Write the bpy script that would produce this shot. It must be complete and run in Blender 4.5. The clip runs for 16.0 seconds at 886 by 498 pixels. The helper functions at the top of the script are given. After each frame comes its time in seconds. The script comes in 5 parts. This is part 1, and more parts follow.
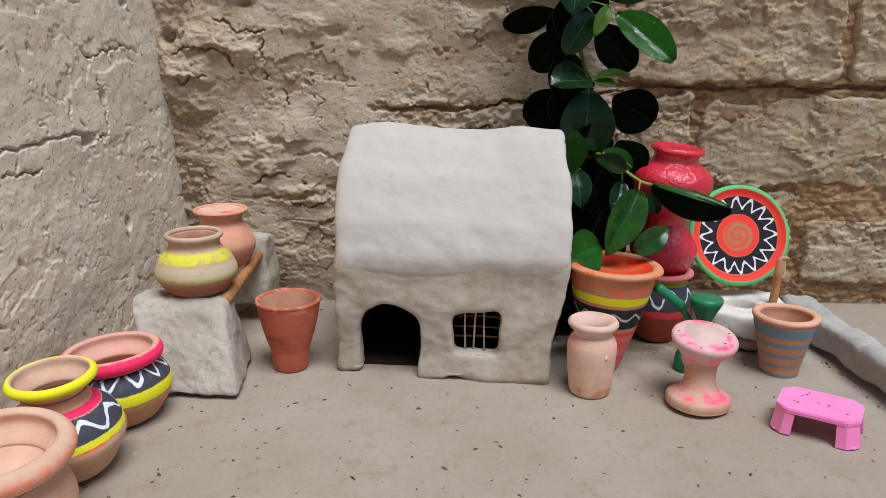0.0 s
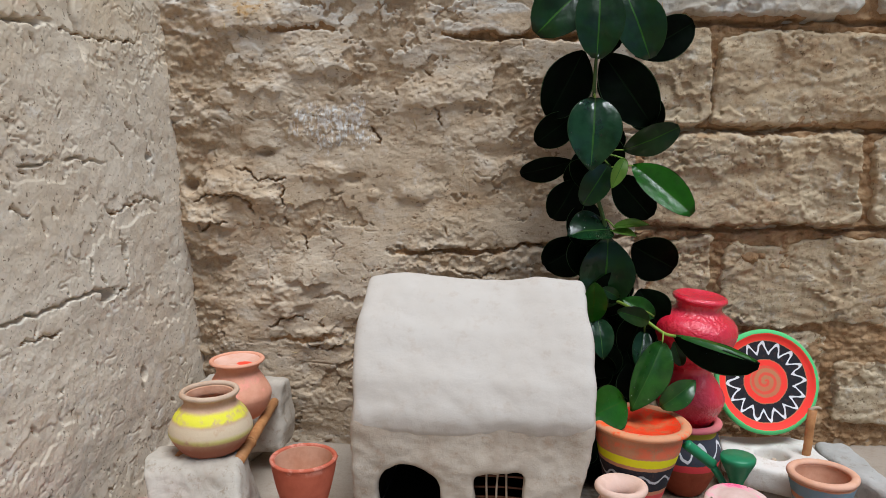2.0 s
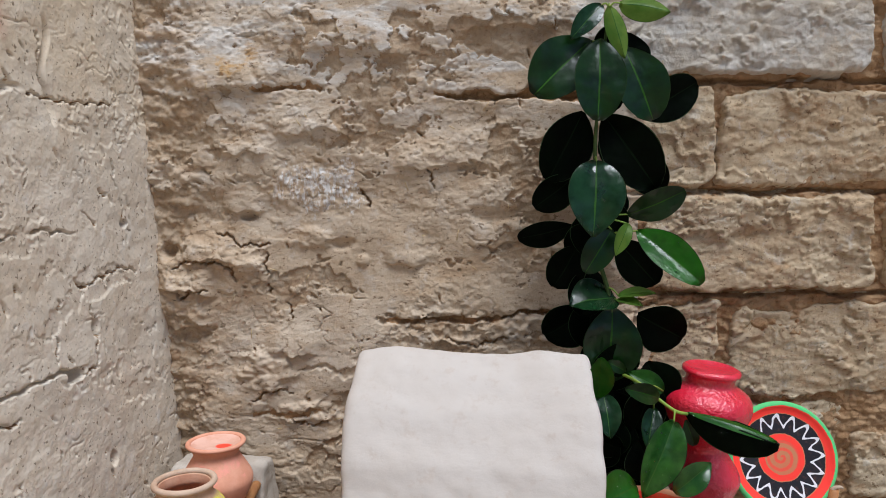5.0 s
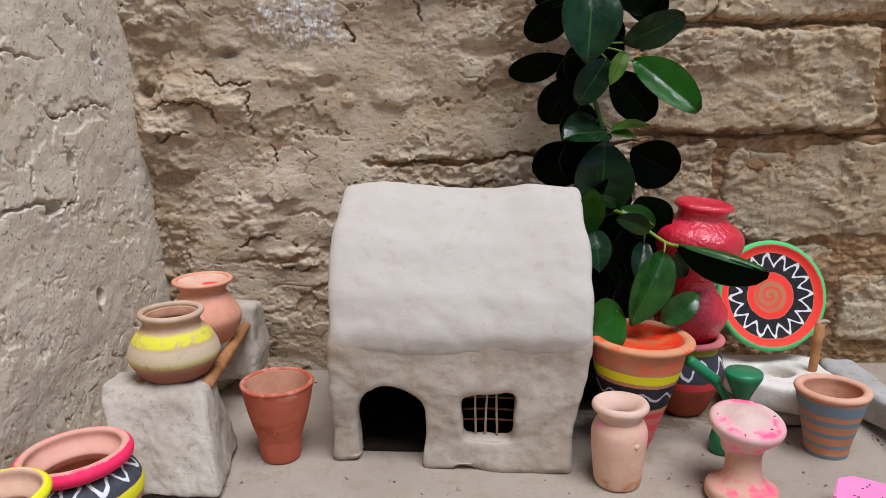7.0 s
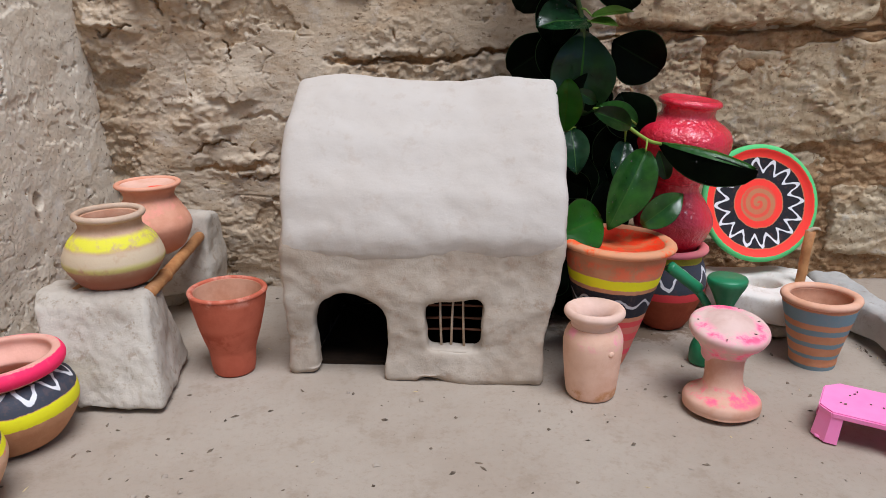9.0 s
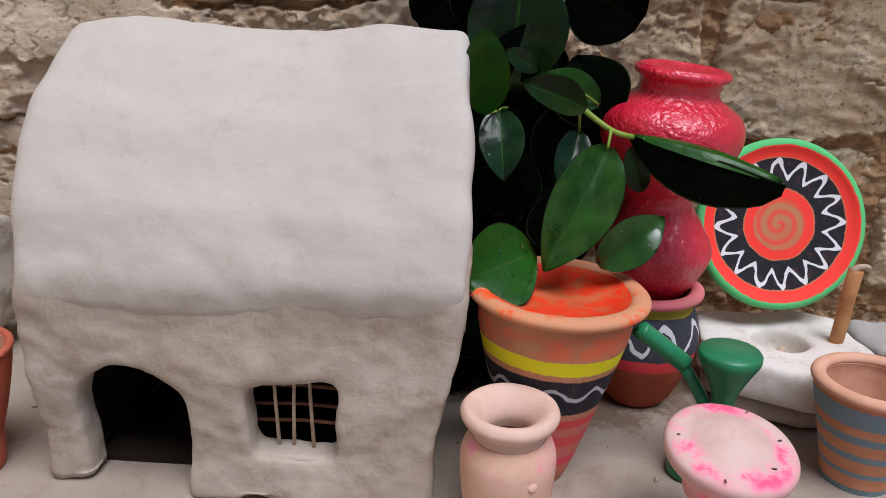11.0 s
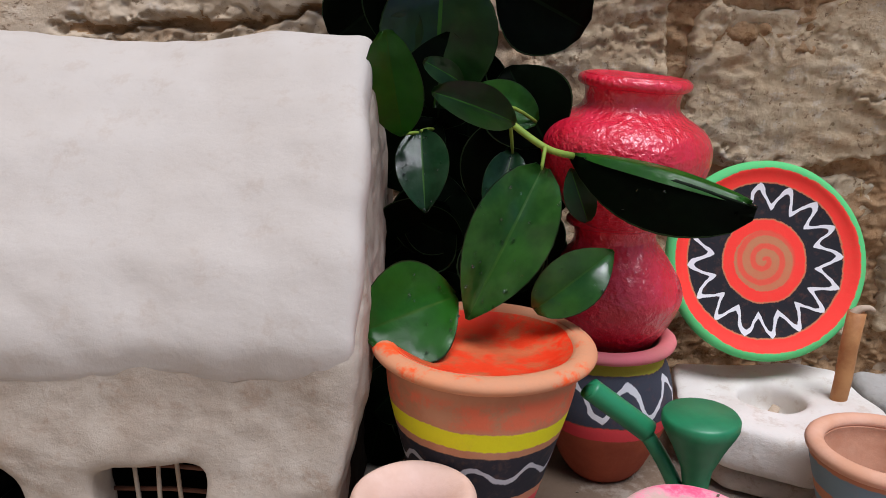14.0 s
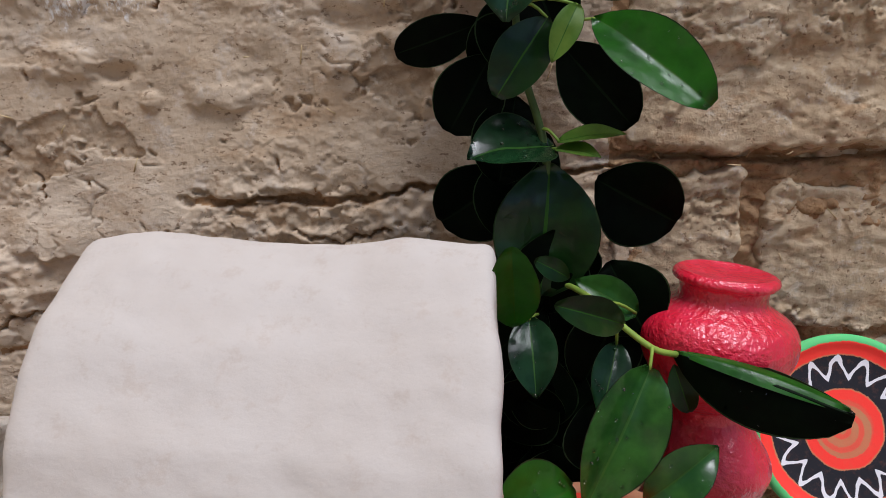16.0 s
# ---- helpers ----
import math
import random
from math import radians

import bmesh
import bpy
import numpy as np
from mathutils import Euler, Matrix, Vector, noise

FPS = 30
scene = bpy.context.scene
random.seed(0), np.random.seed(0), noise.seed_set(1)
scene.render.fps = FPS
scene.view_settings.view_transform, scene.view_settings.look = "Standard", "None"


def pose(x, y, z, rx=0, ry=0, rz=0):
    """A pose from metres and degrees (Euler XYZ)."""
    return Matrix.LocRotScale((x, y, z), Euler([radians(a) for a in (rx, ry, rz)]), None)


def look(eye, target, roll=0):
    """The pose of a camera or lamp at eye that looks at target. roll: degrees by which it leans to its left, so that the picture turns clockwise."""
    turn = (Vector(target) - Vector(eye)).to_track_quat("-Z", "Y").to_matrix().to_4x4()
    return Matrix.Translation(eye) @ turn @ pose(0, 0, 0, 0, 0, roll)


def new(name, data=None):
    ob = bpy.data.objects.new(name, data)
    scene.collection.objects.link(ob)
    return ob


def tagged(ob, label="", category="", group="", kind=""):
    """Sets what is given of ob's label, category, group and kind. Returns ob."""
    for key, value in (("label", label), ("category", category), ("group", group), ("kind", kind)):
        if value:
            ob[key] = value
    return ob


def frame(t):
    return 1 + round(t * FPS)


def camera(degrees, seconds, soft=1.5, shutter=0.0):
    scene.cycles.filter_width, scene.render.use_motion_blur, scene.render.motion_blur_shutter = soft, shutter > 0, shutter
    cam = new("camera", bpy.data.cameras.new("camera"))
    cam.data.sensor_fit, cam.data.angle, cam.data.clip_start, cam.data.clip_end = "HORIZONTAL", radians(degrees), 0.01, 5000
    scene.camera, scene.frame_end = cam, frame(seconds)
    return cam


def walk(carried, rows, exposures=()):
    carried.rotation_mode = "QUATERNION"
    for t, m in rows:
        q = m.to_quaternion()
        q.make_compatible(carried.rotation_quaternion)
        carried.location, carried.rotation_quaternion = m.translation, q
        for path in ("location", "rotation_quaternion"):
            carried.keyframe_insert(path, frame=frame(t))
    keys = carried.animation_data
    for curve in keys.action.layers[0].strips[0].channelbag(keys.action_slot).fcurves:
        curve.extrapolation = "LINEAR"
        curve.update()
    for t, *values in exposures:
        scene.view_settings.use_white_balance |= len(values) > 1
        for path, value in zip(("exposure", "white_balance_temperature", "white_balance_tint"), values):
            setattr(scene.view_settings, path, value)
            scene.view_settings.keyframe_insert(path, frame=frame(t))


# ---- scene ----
cam = camera(62.1, 16.0, 0.8)
PATH = [
    (0, (0.025, -0.01, 0.348), (-0.012, 1.916, -0.19), 0.4),
    (0.5, (0.026, -0.003, 0.362), (-0.017, 1.934, -0.135), 0.2),
    (1, (0.024, -0.002, 0.377), (-0.025, 1.952, -0.046), 0.3),
    (1.5, (0.02, 0.006, 0.393), (-0.031, 1.974, 0.037), 0.2),
    (2, (0.018, 0.013, 0.411), (-0.058, 1.989, 0.116), -0.1),
    (2.5, (0.02, 0.02, 0.432), (-0.045, 2.006, 0.202), -0.5),
    (3, (0.016, 0.025, 0.443), (-0.054, 2.016, 0.263), -0.3),
    (3.2, (0.025, 0.03, 0.456), (-0.063, 2.02, 0.282), -0.6),
    (4.2, (0.018, 0.049, 0.463), (-0.044, 2.040, 0.335), -0.6),
    (5.3, (0.008, 0.069, 0.421), (-0.024, 2.056, 0.201), -0.5),
    (5.5, (0.008, 0.07, 0.413), (-0.018, 2.054, 0.165), -0.6),
    (6, (0.012, 0.076, 0.395), (-0.017, 2.046, 0.05), -0.6),
    (6.5, (0.014, 0.076, 0.381), (-0.013, 2.036, -0.018), -0.6),
    (7, (0.016, 0.076, 0.365), (-0.015, 2.024, -0.087), -0.6),
    (7.5, (0.017, 0.081, 0.349), (-0.016, 2.017, -0.151), -0.5),
    (8, (0.019, 0.083, 0.335), (-0.006, 2.006, -0.216), -0.5),
    (8.5, (0.028, 0.096, 0.325), (0.02, 2.01, -0.256), -0.4),
    (8.7, (0.033, 0.102, 0.32), (0.028, 2.013, -0.27), -0.5),
    (10.8, (0.113, 0.341, 0.276), (0.103, 2.237, -0.361), 1.0),
    (11, (0.132, 0.365, 0.279), (0.118, 2.252, -0.383), 0.8),
    (11.5, (0.173, 0.408, 0.249), (0.155, 2.285, -0.44), 0.9),
    (12, (0.189, 0.417, 0.233), (0.149, 2.296, -0.45), 0.1),
    (12.5, (0.19, 0.426, 0.231), (0.121, 2.31, -0.436), -0.6),
    (13, (0.19, 0.425, 0.237), (0.127, 2.324, -0.389), -0.6),
    (13.5, (0.189, 0.43, 0.241), (0.132, 2.341, -0.346), -0.6),
    (14, (0.185, 0.435, 0.249), (0.134, 2.367, -0.268), -0.6),
    (14.5, (0.181, 0.437, 0.267), (0.133, 2.382, -0.196), -0.6),
    (15, (0.174, 0.43, 0.291), (0.121, 2.386, -0.122), -0.3),
    (15.5, (0.164, 0.415, 0.31), (0.115, 2.381, -0.058), 0.0),
    (16, (0.135, 0.41, 0.324), (0.029, 2.378, -0.016), -0.6),
]
walk(cam, [(t, look(eye, target, roll)) for t, eye, target, roll in PATH],
     [(0, -0.10, 5800, 6), (1.5, -0.08, 5800, 6), (3.0, -0.02, 5800, 5), (5.5, -0.02, 5800, 10), (7.0, -0.08, 5860, 10), (8.5, -0.02, 5800, 10), (11.0, -0.17, 5900, 13), (13.0, -0.13, 5900, 13), (14.5, -0.08, 5900, 13), (16.0, -0.12, 5900, 14)])

# ---- world and light ----
world = bpy.data.worlds.new("world")
scene.world = world
world.use_nodes = True
wn = world.node_tree.nodes
sky = wn.new("ShaderNodeTexSky")
sky.sky_type = "NISHITA"
sky.sun_disc = False
SUN_EL, SUN_AZ = radians(67), radians(150)
sky.sun_elevation, sky.sun_rotation = SUN_EL, SUN_AZ
sky.air_density, sky.dust_density, sky.ozone_density = 1.0, 1.5, 1.0
world.node_tree.links.new(sky.outputs[0], wn["Background"].inputs[0])
wn["Background"].inputs[1].default_value = 0.068
sun = new("sun", bpy.data.lights.new("sun", "SUN"))
sun.data.energy, sun.data.angle, sun.data.color = 3.4, radians(32), (1.0, 0.97, 0.94)
sun.matrix_world = look((math.sin(SUN_AZ) * math.cos(SUN_EL) * 5, math.cos(SUN_AZ) * math.cos(SUN_EL) * 5, math.sin(SUN_EL) * 5), (0, 0, 0))


# ---- materials ----
def lin(r, g, b):
    """A colour given in 0..255 display values, made linear."""
    return tuple((c / 255 / 12.92 if c <= 10 else ((c / 255 + 0.055) / 1.055) ** 2.4) for c in (r, g, b)) + (1.0,)


class Nodes:
    """A short hand for building a node material."""

    def __init__(self, name, rough=0.85, metal=0.0, spec=0.3):
        self.m = bpy.data.materials.new(name)
        self.m.use_nodes = True
        self.t = self.m.node_tree
        self.p = self.t.nodes["Principled BSDF"]
        self.p.inputs["Roughness"].default_value = rough
        self.p.inputs["Metallic"].default_value = metal
        self.p.inputs["Specular IOR Level"].default_value = spec
        self.co = self.t.nodes.new("ShaderNodeTexCoord").outputs["Object"]

    def put(self, socket, value):
        if isinstance(value, bpy.types.NodeSocket):
            self.t.links.new(value, socket)
        else:
            socket.default_value = value

    def math(self, op, a, b=0.0, c=0.0, clamp=False):
        n = self.t.nodes.new("ShaderNodeMath")
        n.operation, n.use_clamp = op, clamp
        for i, v in enumerate((a, b, c)):
            self.put(n.inputs[i], v)
        return n.outputs[0]

    def noise(self, scale, detail=4.0, rough=0.6, co=None, stretch=None):
        n = self.t.nodes.new("ShaderNodeTexNoise")
        n.inputs["Scale"].default_value, n.inputs["Detail"].default_value, n.inputs["Roughness"].default_value = scale, detail, rough
        src = self.co if co is None else co
        if stretch:
            mp = self.t.nodes.new("ShaderNodeMapping")
            self.put(mp.inputs["Vector"], src)
            mp.inputs["Scale"].default_value = stretch
            src = mp.outputs[0]
        self.put(n.inputs["Vector"], src)
        return n.outputs["Fac"]

    def ramp(self, v, lo, hi):
        n = self.t.nodes.new("ShaderNodeMapRange")
        n.interpolation_type = "SMOOTHSTEP"
        self.put(n.inputs["Value"], v)
        n.inputs["From Min"].default_value, n.inputs["From Max"].default_value = lo, hi
        return n.outputs[0]

    def mix(self, fac, a, b):
        n = self.t.nodes.new("ShaderNodeMix")
        n.data_type = "RGBA"
        self.put(n.inputs[0], fac)
        self.put(n.inputs[6], a)
        self.put(n.inputs[7], b)
        return n.outputs[2]

    def spot(self, centre, radii, ragged=0.5, scale=60):
        """A ragged patch round a place, as a mask."""
        mp = self.t.nodes.new("ShaderNodeMapping")
        mp.vector_type = "TEXTURE"
        self.put(mp.inputs["Vector"], self.co)
        mp.inputs["Location"].default_value, mp.inputs["Scale"].default_value = centre, radii
        ln = self.t.nodes.new("ShaderNodeVectorMath")
        ln.operation = "LENGTH"
        self.put(ln.inputs[0], mp.outputs[0])
        d = self.math("ADD", ln.outputs["Value"], self.math("MULTIPLY", self.math("SUBTRACT", self.noise(scale, 5, 0.7), 0.5), ragged * 4))
        return self.ramp(d, 1.1, 0.8)

    def bump(self, height, strength=0.4, dist=0.002):
        n = self.t.nodes.new("ShaderNodeBump")
        n.inputs["Strength"].default_value, n.inputs["Distance"].default_value = strength, dist
        self.put(n.inputs["Height"], height)
        prev = self.p.inputs["Normal"].links
        if prev:
            self.t.links.new(prev[0].from_socket, n.inputs["Normal"])
        self.t.links.new(n.outputs[0], self.p.inputs["Normal"])
        self.t.links.new(n.outputs[0], self.p.inputs["Coat Normal"])

    def colour(self, c):
        self.put(self.p.inputs["Base Color"], c)
        return self.m


def earth(name, a, b, c=None, big=9.0, fine=140.0, rough=0.92, strength=0.5, dist=0.0015, stretch=None, grain=0.0, flaky=0.0):
    """Dry earth, clay or stone: two tones at a large scale, a third in small stains, and a fine grain in relief."""
    n = Nodes(name, rough, 0.0, 0.2)
    col = n.mix(n.ramp(n.noise(big, 5, 0.65, stretch=stretch), 0.35, 0.65), a, b)
    if c:
        col = n.mix(n.math("MULTIPLY", n.ramp(n.noise(big * 5, 8, 0.75), 0.52, 0.66), 0.75), col, c)
    if grain:
        dirt = n.t.nodes.new("ShaderNodeMix")
        dirt.data_type, dirt.blend_type = "RGBA", "MULTIPLY"
        n.put(dirt.inputs[0], n.math("MULTIPLY", n.ramp(n.noise(fine * 0.9, 8, 0.8), 0.50, 0.68), grain))
        n.put(dirt.inputs[6], col)
        n.put(dirt.inputs[7], lin(176, 152, 124))
        col = dirt.outputs[2]
    n.bump(n.noise(fine * 2.5, 8, 0.75), strength, dist)
    n.bump(n.noise(fine * 0.4, 6, 0.7, stretch=stretch), strength * (0.5 if flaky else 1.0), dist * 3)
    if flaky:
        for size, lo in ((24.0, 0.52), (62.0, 0.57)):
            n.bump(n.ramp(n.noise(size, 5, 0.55, stretch=stretch), lo, lo + 0.06), flaky * 0.8, 0.09 / size)
        n.bump(n.math("SUBTRACT", 1.0, n.ramp(n.noise(150.0, 2, 0.5), 0.69, 0.74)), flaky * 0.6, 0.003)
    return n, col


def plain(name, a, b, big=30.0, fine=300.0, rough=0.8, spec=0.3, strength=0.3, dist=0.0008):
    n = Nodes(name, rough, 0.0, spec)
    col = n.mix(n.ramp(n.noise(big, 5, 0.65), 0.35, 0.68), a, b)
    n.bump(n.noise(fine, 5, 0.65), strength, dist)
    return n.colour(col)


def painted(name, clay, clay2, bands=(), zig=None, smears=(), radial=False, rough=0.75, spiral=None):
    """Fired clay with bands of paint by height (or by distance from the middle), one zigzag line and brushed smears.
    bands: (low, high, colour); zig: (middle, swing, half width, count, colour); smears: (low, high, colour, amount)."""
    n = Nodes(name, rough, 0.0, 0.3)
    sep = n.t.nodes.new("ShaderNodeSeparateXYZ")
    n.put(sep.inputs[0], n.co)
    x, y, z = sep.outputs
    h = n.math("SQRT", n.math("ADD", n.math("MULTIPLY", x, x), n.math("MULTIPLY", y, y))) if radial else z
    h = n.math("ADD", h, n.math("MULTIPLY", n.math("SUBTRACT", n.noise(70, 3, 0.5), 0.5), 0.0025))
    h = n.math("ADD", h, n.math("MULTIPLY", n.math("SUBTRACT", n.noise(420, 3, 0.6), 0.5), 0.0016))
    col = n.mix(n.ramp(n.noise(28, 5, 0.65), 0.35, 0.68), clay, clay2)
    worn = n.noise(160, 5, 0.7)
    for lo, hi, c, amount in smears:
        m = n.math("MULTIPLY", n.ramp(h, lo, lo + (hi - lo) * 0.3), n.ramp(h, hi, hi - (hi - lo) * 0.3))
        m = n.math("MULTIPLY", m, n.ramp(n.noise(45, 5, 0.7), 0.62 - 0.3 * amount, 0.72 - 0.2 * amount))
        col = n.mix(m, col, c)
    for lo, hi, c in bands:
        m = n.math("MULTIPLY", n.ramp(h, lo - 0.0004, lo + 0.0004), n.ramp(h, hi + 0.0004, hi - 0.0004))
        m = n.math("MULTIPLY", m, n.math("ADD", 0.92, n.math("MULTIPLY", n.ramp(worn, 0.68, 0.5), 0.08)))
        col = n.mix(m, col, c)
    if spiral:
        far, pitch, c = spiral
        lap = n.math("FRACT", n.math("ADD", n.math("DIVIDE", n.math("ARCTAN2", y, x), 2 * math.pi), n.math("DIVIDE", h, pitch)))
        m = n.math("MULTIPLY", n.math("MULTIPLY", n.ramp(lap, 0.05, 0.2), n.ramp(lap, 0.62, 0.47)), n.ramp(h, far + 0.001, far - 0.001))
        col = n.mix(n.math("MULTIPLY", m, 0.85), col, c)
    if zig:
        mid, swing, half, count, c = zig
        turn = n.math("MULTIPLY", n.math("ADD", n.math("ARCTAN2", y, x), math.pi), count / math.pi)
        turn = n.math("ADD", turn, n.math("MULTIPLY", n.noise(26, 3, 0.55), 1.5))
        wave = n.math("SUBTRACT", n.math("MULTIPLY", n.math("PINGPONG", turn, 1.0), 2.0), 1.0)
        wave = n.math("ADD", n.math("MULTIPLY", wave, 0.25), n.math("MULTIPLY", n.math("SINE", n.math("MULTIPLY", wave, math.pi / 2)), 0.75))
        d = n.math("ABSOLUTE", n.math("SUBTRACT", h, n.math("ADD", mid, n.math("MULTIPLY", wave, swing))))
        col = n.mix(n.ramp(d, half + 0.0004, half - 0.0004), col, c)
    n.bump(n.noise(260, 5, 0.65), 0.35, 0.0007)
    n.bump(n.noise(60, 3, 0.5, stretch=(0.4, 0.4, 3.0)), 0.25, 0.0010)
    return n.colour(col)


PINK, YELLOW = lin(248, 44, 100), lin(236, 230, 20)
SLATE, CHALK, GREEN, RED = lin(66, 69, 80), lin(230, 230, 232), lin(98, 202, 122), lin(255, 66, 54)
CLAY, CLAY2 = lin(206, 148, 112), lin(190, 128, 92)
PALE, PALE2 = lin(230, 190, 166), lin(216, 170, 144)

# mud-plastered wall with a lime patch and a straw stain
wm, wc = earth("mud_plaster", lin(203, 187, 165), lin(193, 173, 147), lin(206, 195, 180), 7.0, 150.0, stretch=(1, 1, 1.8), strength=0.45, dist=0.0015, grain=0.4, flaky=0.22)
sepw = wm.t.nodes.new("ShaderNodeSeparateXYZ")
wm.put(sepw.inputs[0], wm.co)
wc = wm.mix(wm.math("MULTIPLY", wm.ramp(wm.noise(150, 6, 0.75, stretch=(1.6, 1, 0.7)), 0.46, 0.55), wm.spot((-0.160, 0.93, 0.430), (0.060, 1, 0.031), 0.7, 30)), wc, lin(230, 227, 222))
wc = wm.mix(wm.math("MULTIPLY", wm.spot((-0.240, 0, 0.582), (0.036, 1, 0.038), 0.6, 40), 0.7), wc, lin(196, 152, 84))
wc = wm.mix(wm.math("MULTIPLY", wm.ramp(wm.noise(16, 5, 0.7, stretch=(1, 1, 3)), 0.44, 0.62), wm.ramp(sepw.outputs[2], 0.44, 0.60)), wc, lin(212, 206, 196))
near_corner = wm.ramp(sepw.outputs[0], -0.22, -0.34)
stain = wm.ramp(wm.math("ADD", wm.noise(13, 6, 0.68, stretch=(1, 1, 2.4)), wm.math("MULTIPLY", near_corner, 0.10)), 0.50, 0.66)
wc = wm.mix(wm.math("MULTIPLY", stain, 0.42), wc, lin(168, 136, 100))
# dark specks in the colour stand in for the shade of small pits
wc = wm.mix(wm.math("MULTIPLY", wm.ramp(wm.noise(190, 3, 0.6, stretch=(0.7, 1, 1.2)), 0.61, 0.68), 0.7), wc, lin(112, 88, 64))
MUD_WALL = wm.colour(wc)

lm, lc = earth("smooth_mud_plaster", lin(224, 211, 191), lin(214, 198, 175), lin(220, 214, 204), 6.0, 170.0, strength=0.3, grain=0.35, flaky=0.22)
sepl = lm.t.nodes.new("ShaderNodeSeparateXYZ")
lm.put(sepl.inputs[0], lm.co)
lc = lm.mix(lm.math("MULTIPLY", lm.ramp(lm.math("ADD", sepl.outputs[2], lm.math("MULTIPLY", lm.noise(12, 5, 0.6), 0.14)), 0.48, 0.60), 0.4), lc, lin(216, 194, 158))
lc = lm.mix(lm.math("MULTIPLY", lm.spot((-0.38, 0.655, 0.60), (1, 0.07, 0.07), 0.3, 20), 0.6), lc, lin(206, 160, 136))
lm.bump(lm.math("SUBTRACT", 1.0, lm.math("MULTIPLY", lm.ramp(lm.noise(26.0, 3, 0.6, stretch=(1, 8, 4.0)), 0.67, 0.72), lm.ramp(lm.noise(9.0, 3, 0.5), 0.45, 0.6))), 0.35, 0.004)
lc = lm.mix(lm.math("MULTIPLY", lm.ramp(lm.noise(9, 5, 0.65), 0.46, 0.60), 0.45), lc, lin(218, 207, 189))
lc = lm.mix(lm.math("MULTIPLY", lm.ramp(lm.noise(15, 6, 0.7), 0.56, 0.68), 0.45), lc, lin(190, 164, 130))
# specks painted dark, as shaded pits would look
lc = lm.mix(lm.math("MULTIPLY", lm.ramp(lm.noise(200, 3, 0.6), 0.62, 0.68), 0.75), lc, lin(110, 90, 68))
LEFT_WALL = lm.colour(lc)
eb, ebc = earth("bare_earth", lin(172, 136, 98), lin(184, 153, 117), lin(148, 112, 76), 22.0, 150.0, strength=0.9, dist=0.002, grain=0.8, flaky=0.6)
su, suc = earth("under_plaster", lin(191, 172, 147), lin(181, 158, 130), lin(194, 179, 157), 20.0, 150.0, strength=0.7, dist=0.0018, grain=0.6, flaky=0.3)
suc = su.mix(su.math("MULTIPLY", su.ramp(su.noise(24, 6, 0.7, stretch=(1, 1, 2.0)), 0.48, 0.64), 0.42), suc, lin(160, 126, 90))
UNDER = su.colour(suc)
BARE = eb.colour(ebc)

bm_, bc = earth("mud_brick", lin(203, 186, 157), lin(189, 166, 134), lin(203, 194, 177), 10.0, 130.0, stretch=(1, 1, 1.3), strength=0.6, dist=0.002, grain=0.5, flaky=0.3)
bc = bm_.mix(bm_.math("MULTIPLY", bm_.ramp(bm_.noise(26, 6, 0.7, stretch=(1, 1, 2.0)), 0.53, 0.68), 0.6), bc, lin(164, 128, 90))
# pit shade put into the brick's colour as dark dots
bc = bm_.mix(bm_.math("MULTIPLY", bm_.ramp(bm_.noise(190, 3, 0.6), 0.61, 0.68), 0.7), bc, lin(110, 84, 58))
BRICK = bm_.colour(bc)
b2, bc2 = earth("limed_brick", lin(204, 199, 189), lin(194, 182, 162), lin(206, 190, 166), 12.0, 130.0, stretch=(1, 1, 1.3), strength=0.6, dist=0.002, grain=0.45, flaky=0.3)
LIMED = b2.colour(bc2)
gm, gc = earth("ground_mud", lin(169, 157, 143), lin(161, 147, 132), lin(152, 137, 121), 5.0, 220.0, strength=0.3, dist=0.001, grain=0.22)
# brown soil round the plant, darkened also to carry the shade among the pots
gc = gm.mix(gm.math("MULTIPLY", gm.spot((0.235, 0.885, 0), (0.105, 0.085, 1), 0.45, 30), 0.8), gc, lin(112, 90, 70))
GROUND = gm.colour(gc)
hm, hc = earth("whitewashed_clay", lin(200, 192, 183), lin(196, 187, 177), lin(191, 179, 167), 12.0, 180.0, strength=0.14, dist=0.001)
hm.bump(hm.noise(26, 4, 0.55, stretch=(1, 1, 1.6)), 0.22, 0.005)
WASH = hm.colour(hc)
fm, fc = earth("house_wall_clay", lin(189, 178, 164), lin(169, 153, 136), lin(163, 143, 124), 10.0, 180.0, strength=0.32, dist=0.001)
fm.bump(fm.noise(30, 5, 0.55, stretch=(1, 1, 1.5)), 0.3, 0.004)
HOUSE_WALL = fm.colour(fc)
sm, sc = earth("grey_clay", lin(190, 181, 168), lin(172, 161, 147), lin(152, 136, 118), 20.0, 160.0, strength=0.4)
GREY = sm.colour(sc)
ss, sk = earth("grey_stone", lin(184, 181, 176), lin(168, 164, 158), lin(148, 140, 130), 14.0, 160.0, strength=0.3)
STONE = ss.colour(sk)
lw, lwc = earth("pale_limewash", lin(226, 221, 213), lin(216, 209, 199), lin(204, 192, 178), 16.0, 180.0, strength=0.25, dist=0.001)
LIMEWASH = lw.colour(lwc)
# near-black brown that puts the room's shade into the colour of its inside
ROOM_SHADE = plain("room_shade_paint", lin(46, 36, 28), lin(34, 27, 21), 30, 200, 0.95, 0.1)
STICK = plain("bamboo", lin(190, 138, 88), lin(166, 112, 68), 60, 300, 0.6)
TWIG = plain("pale_twig", lin(200, 182, 160), lin(170, 146, 120), 80, 300, 0.75)
RUST = plain("dark_twig", lin(120, 78, 58), lin(96, 60, 44), 80, 300, 0.8)
DEBRIS = plain("dark_chips", lin(70, 60, 50), lin(140, 124, 106), 90, 600, 0.9)
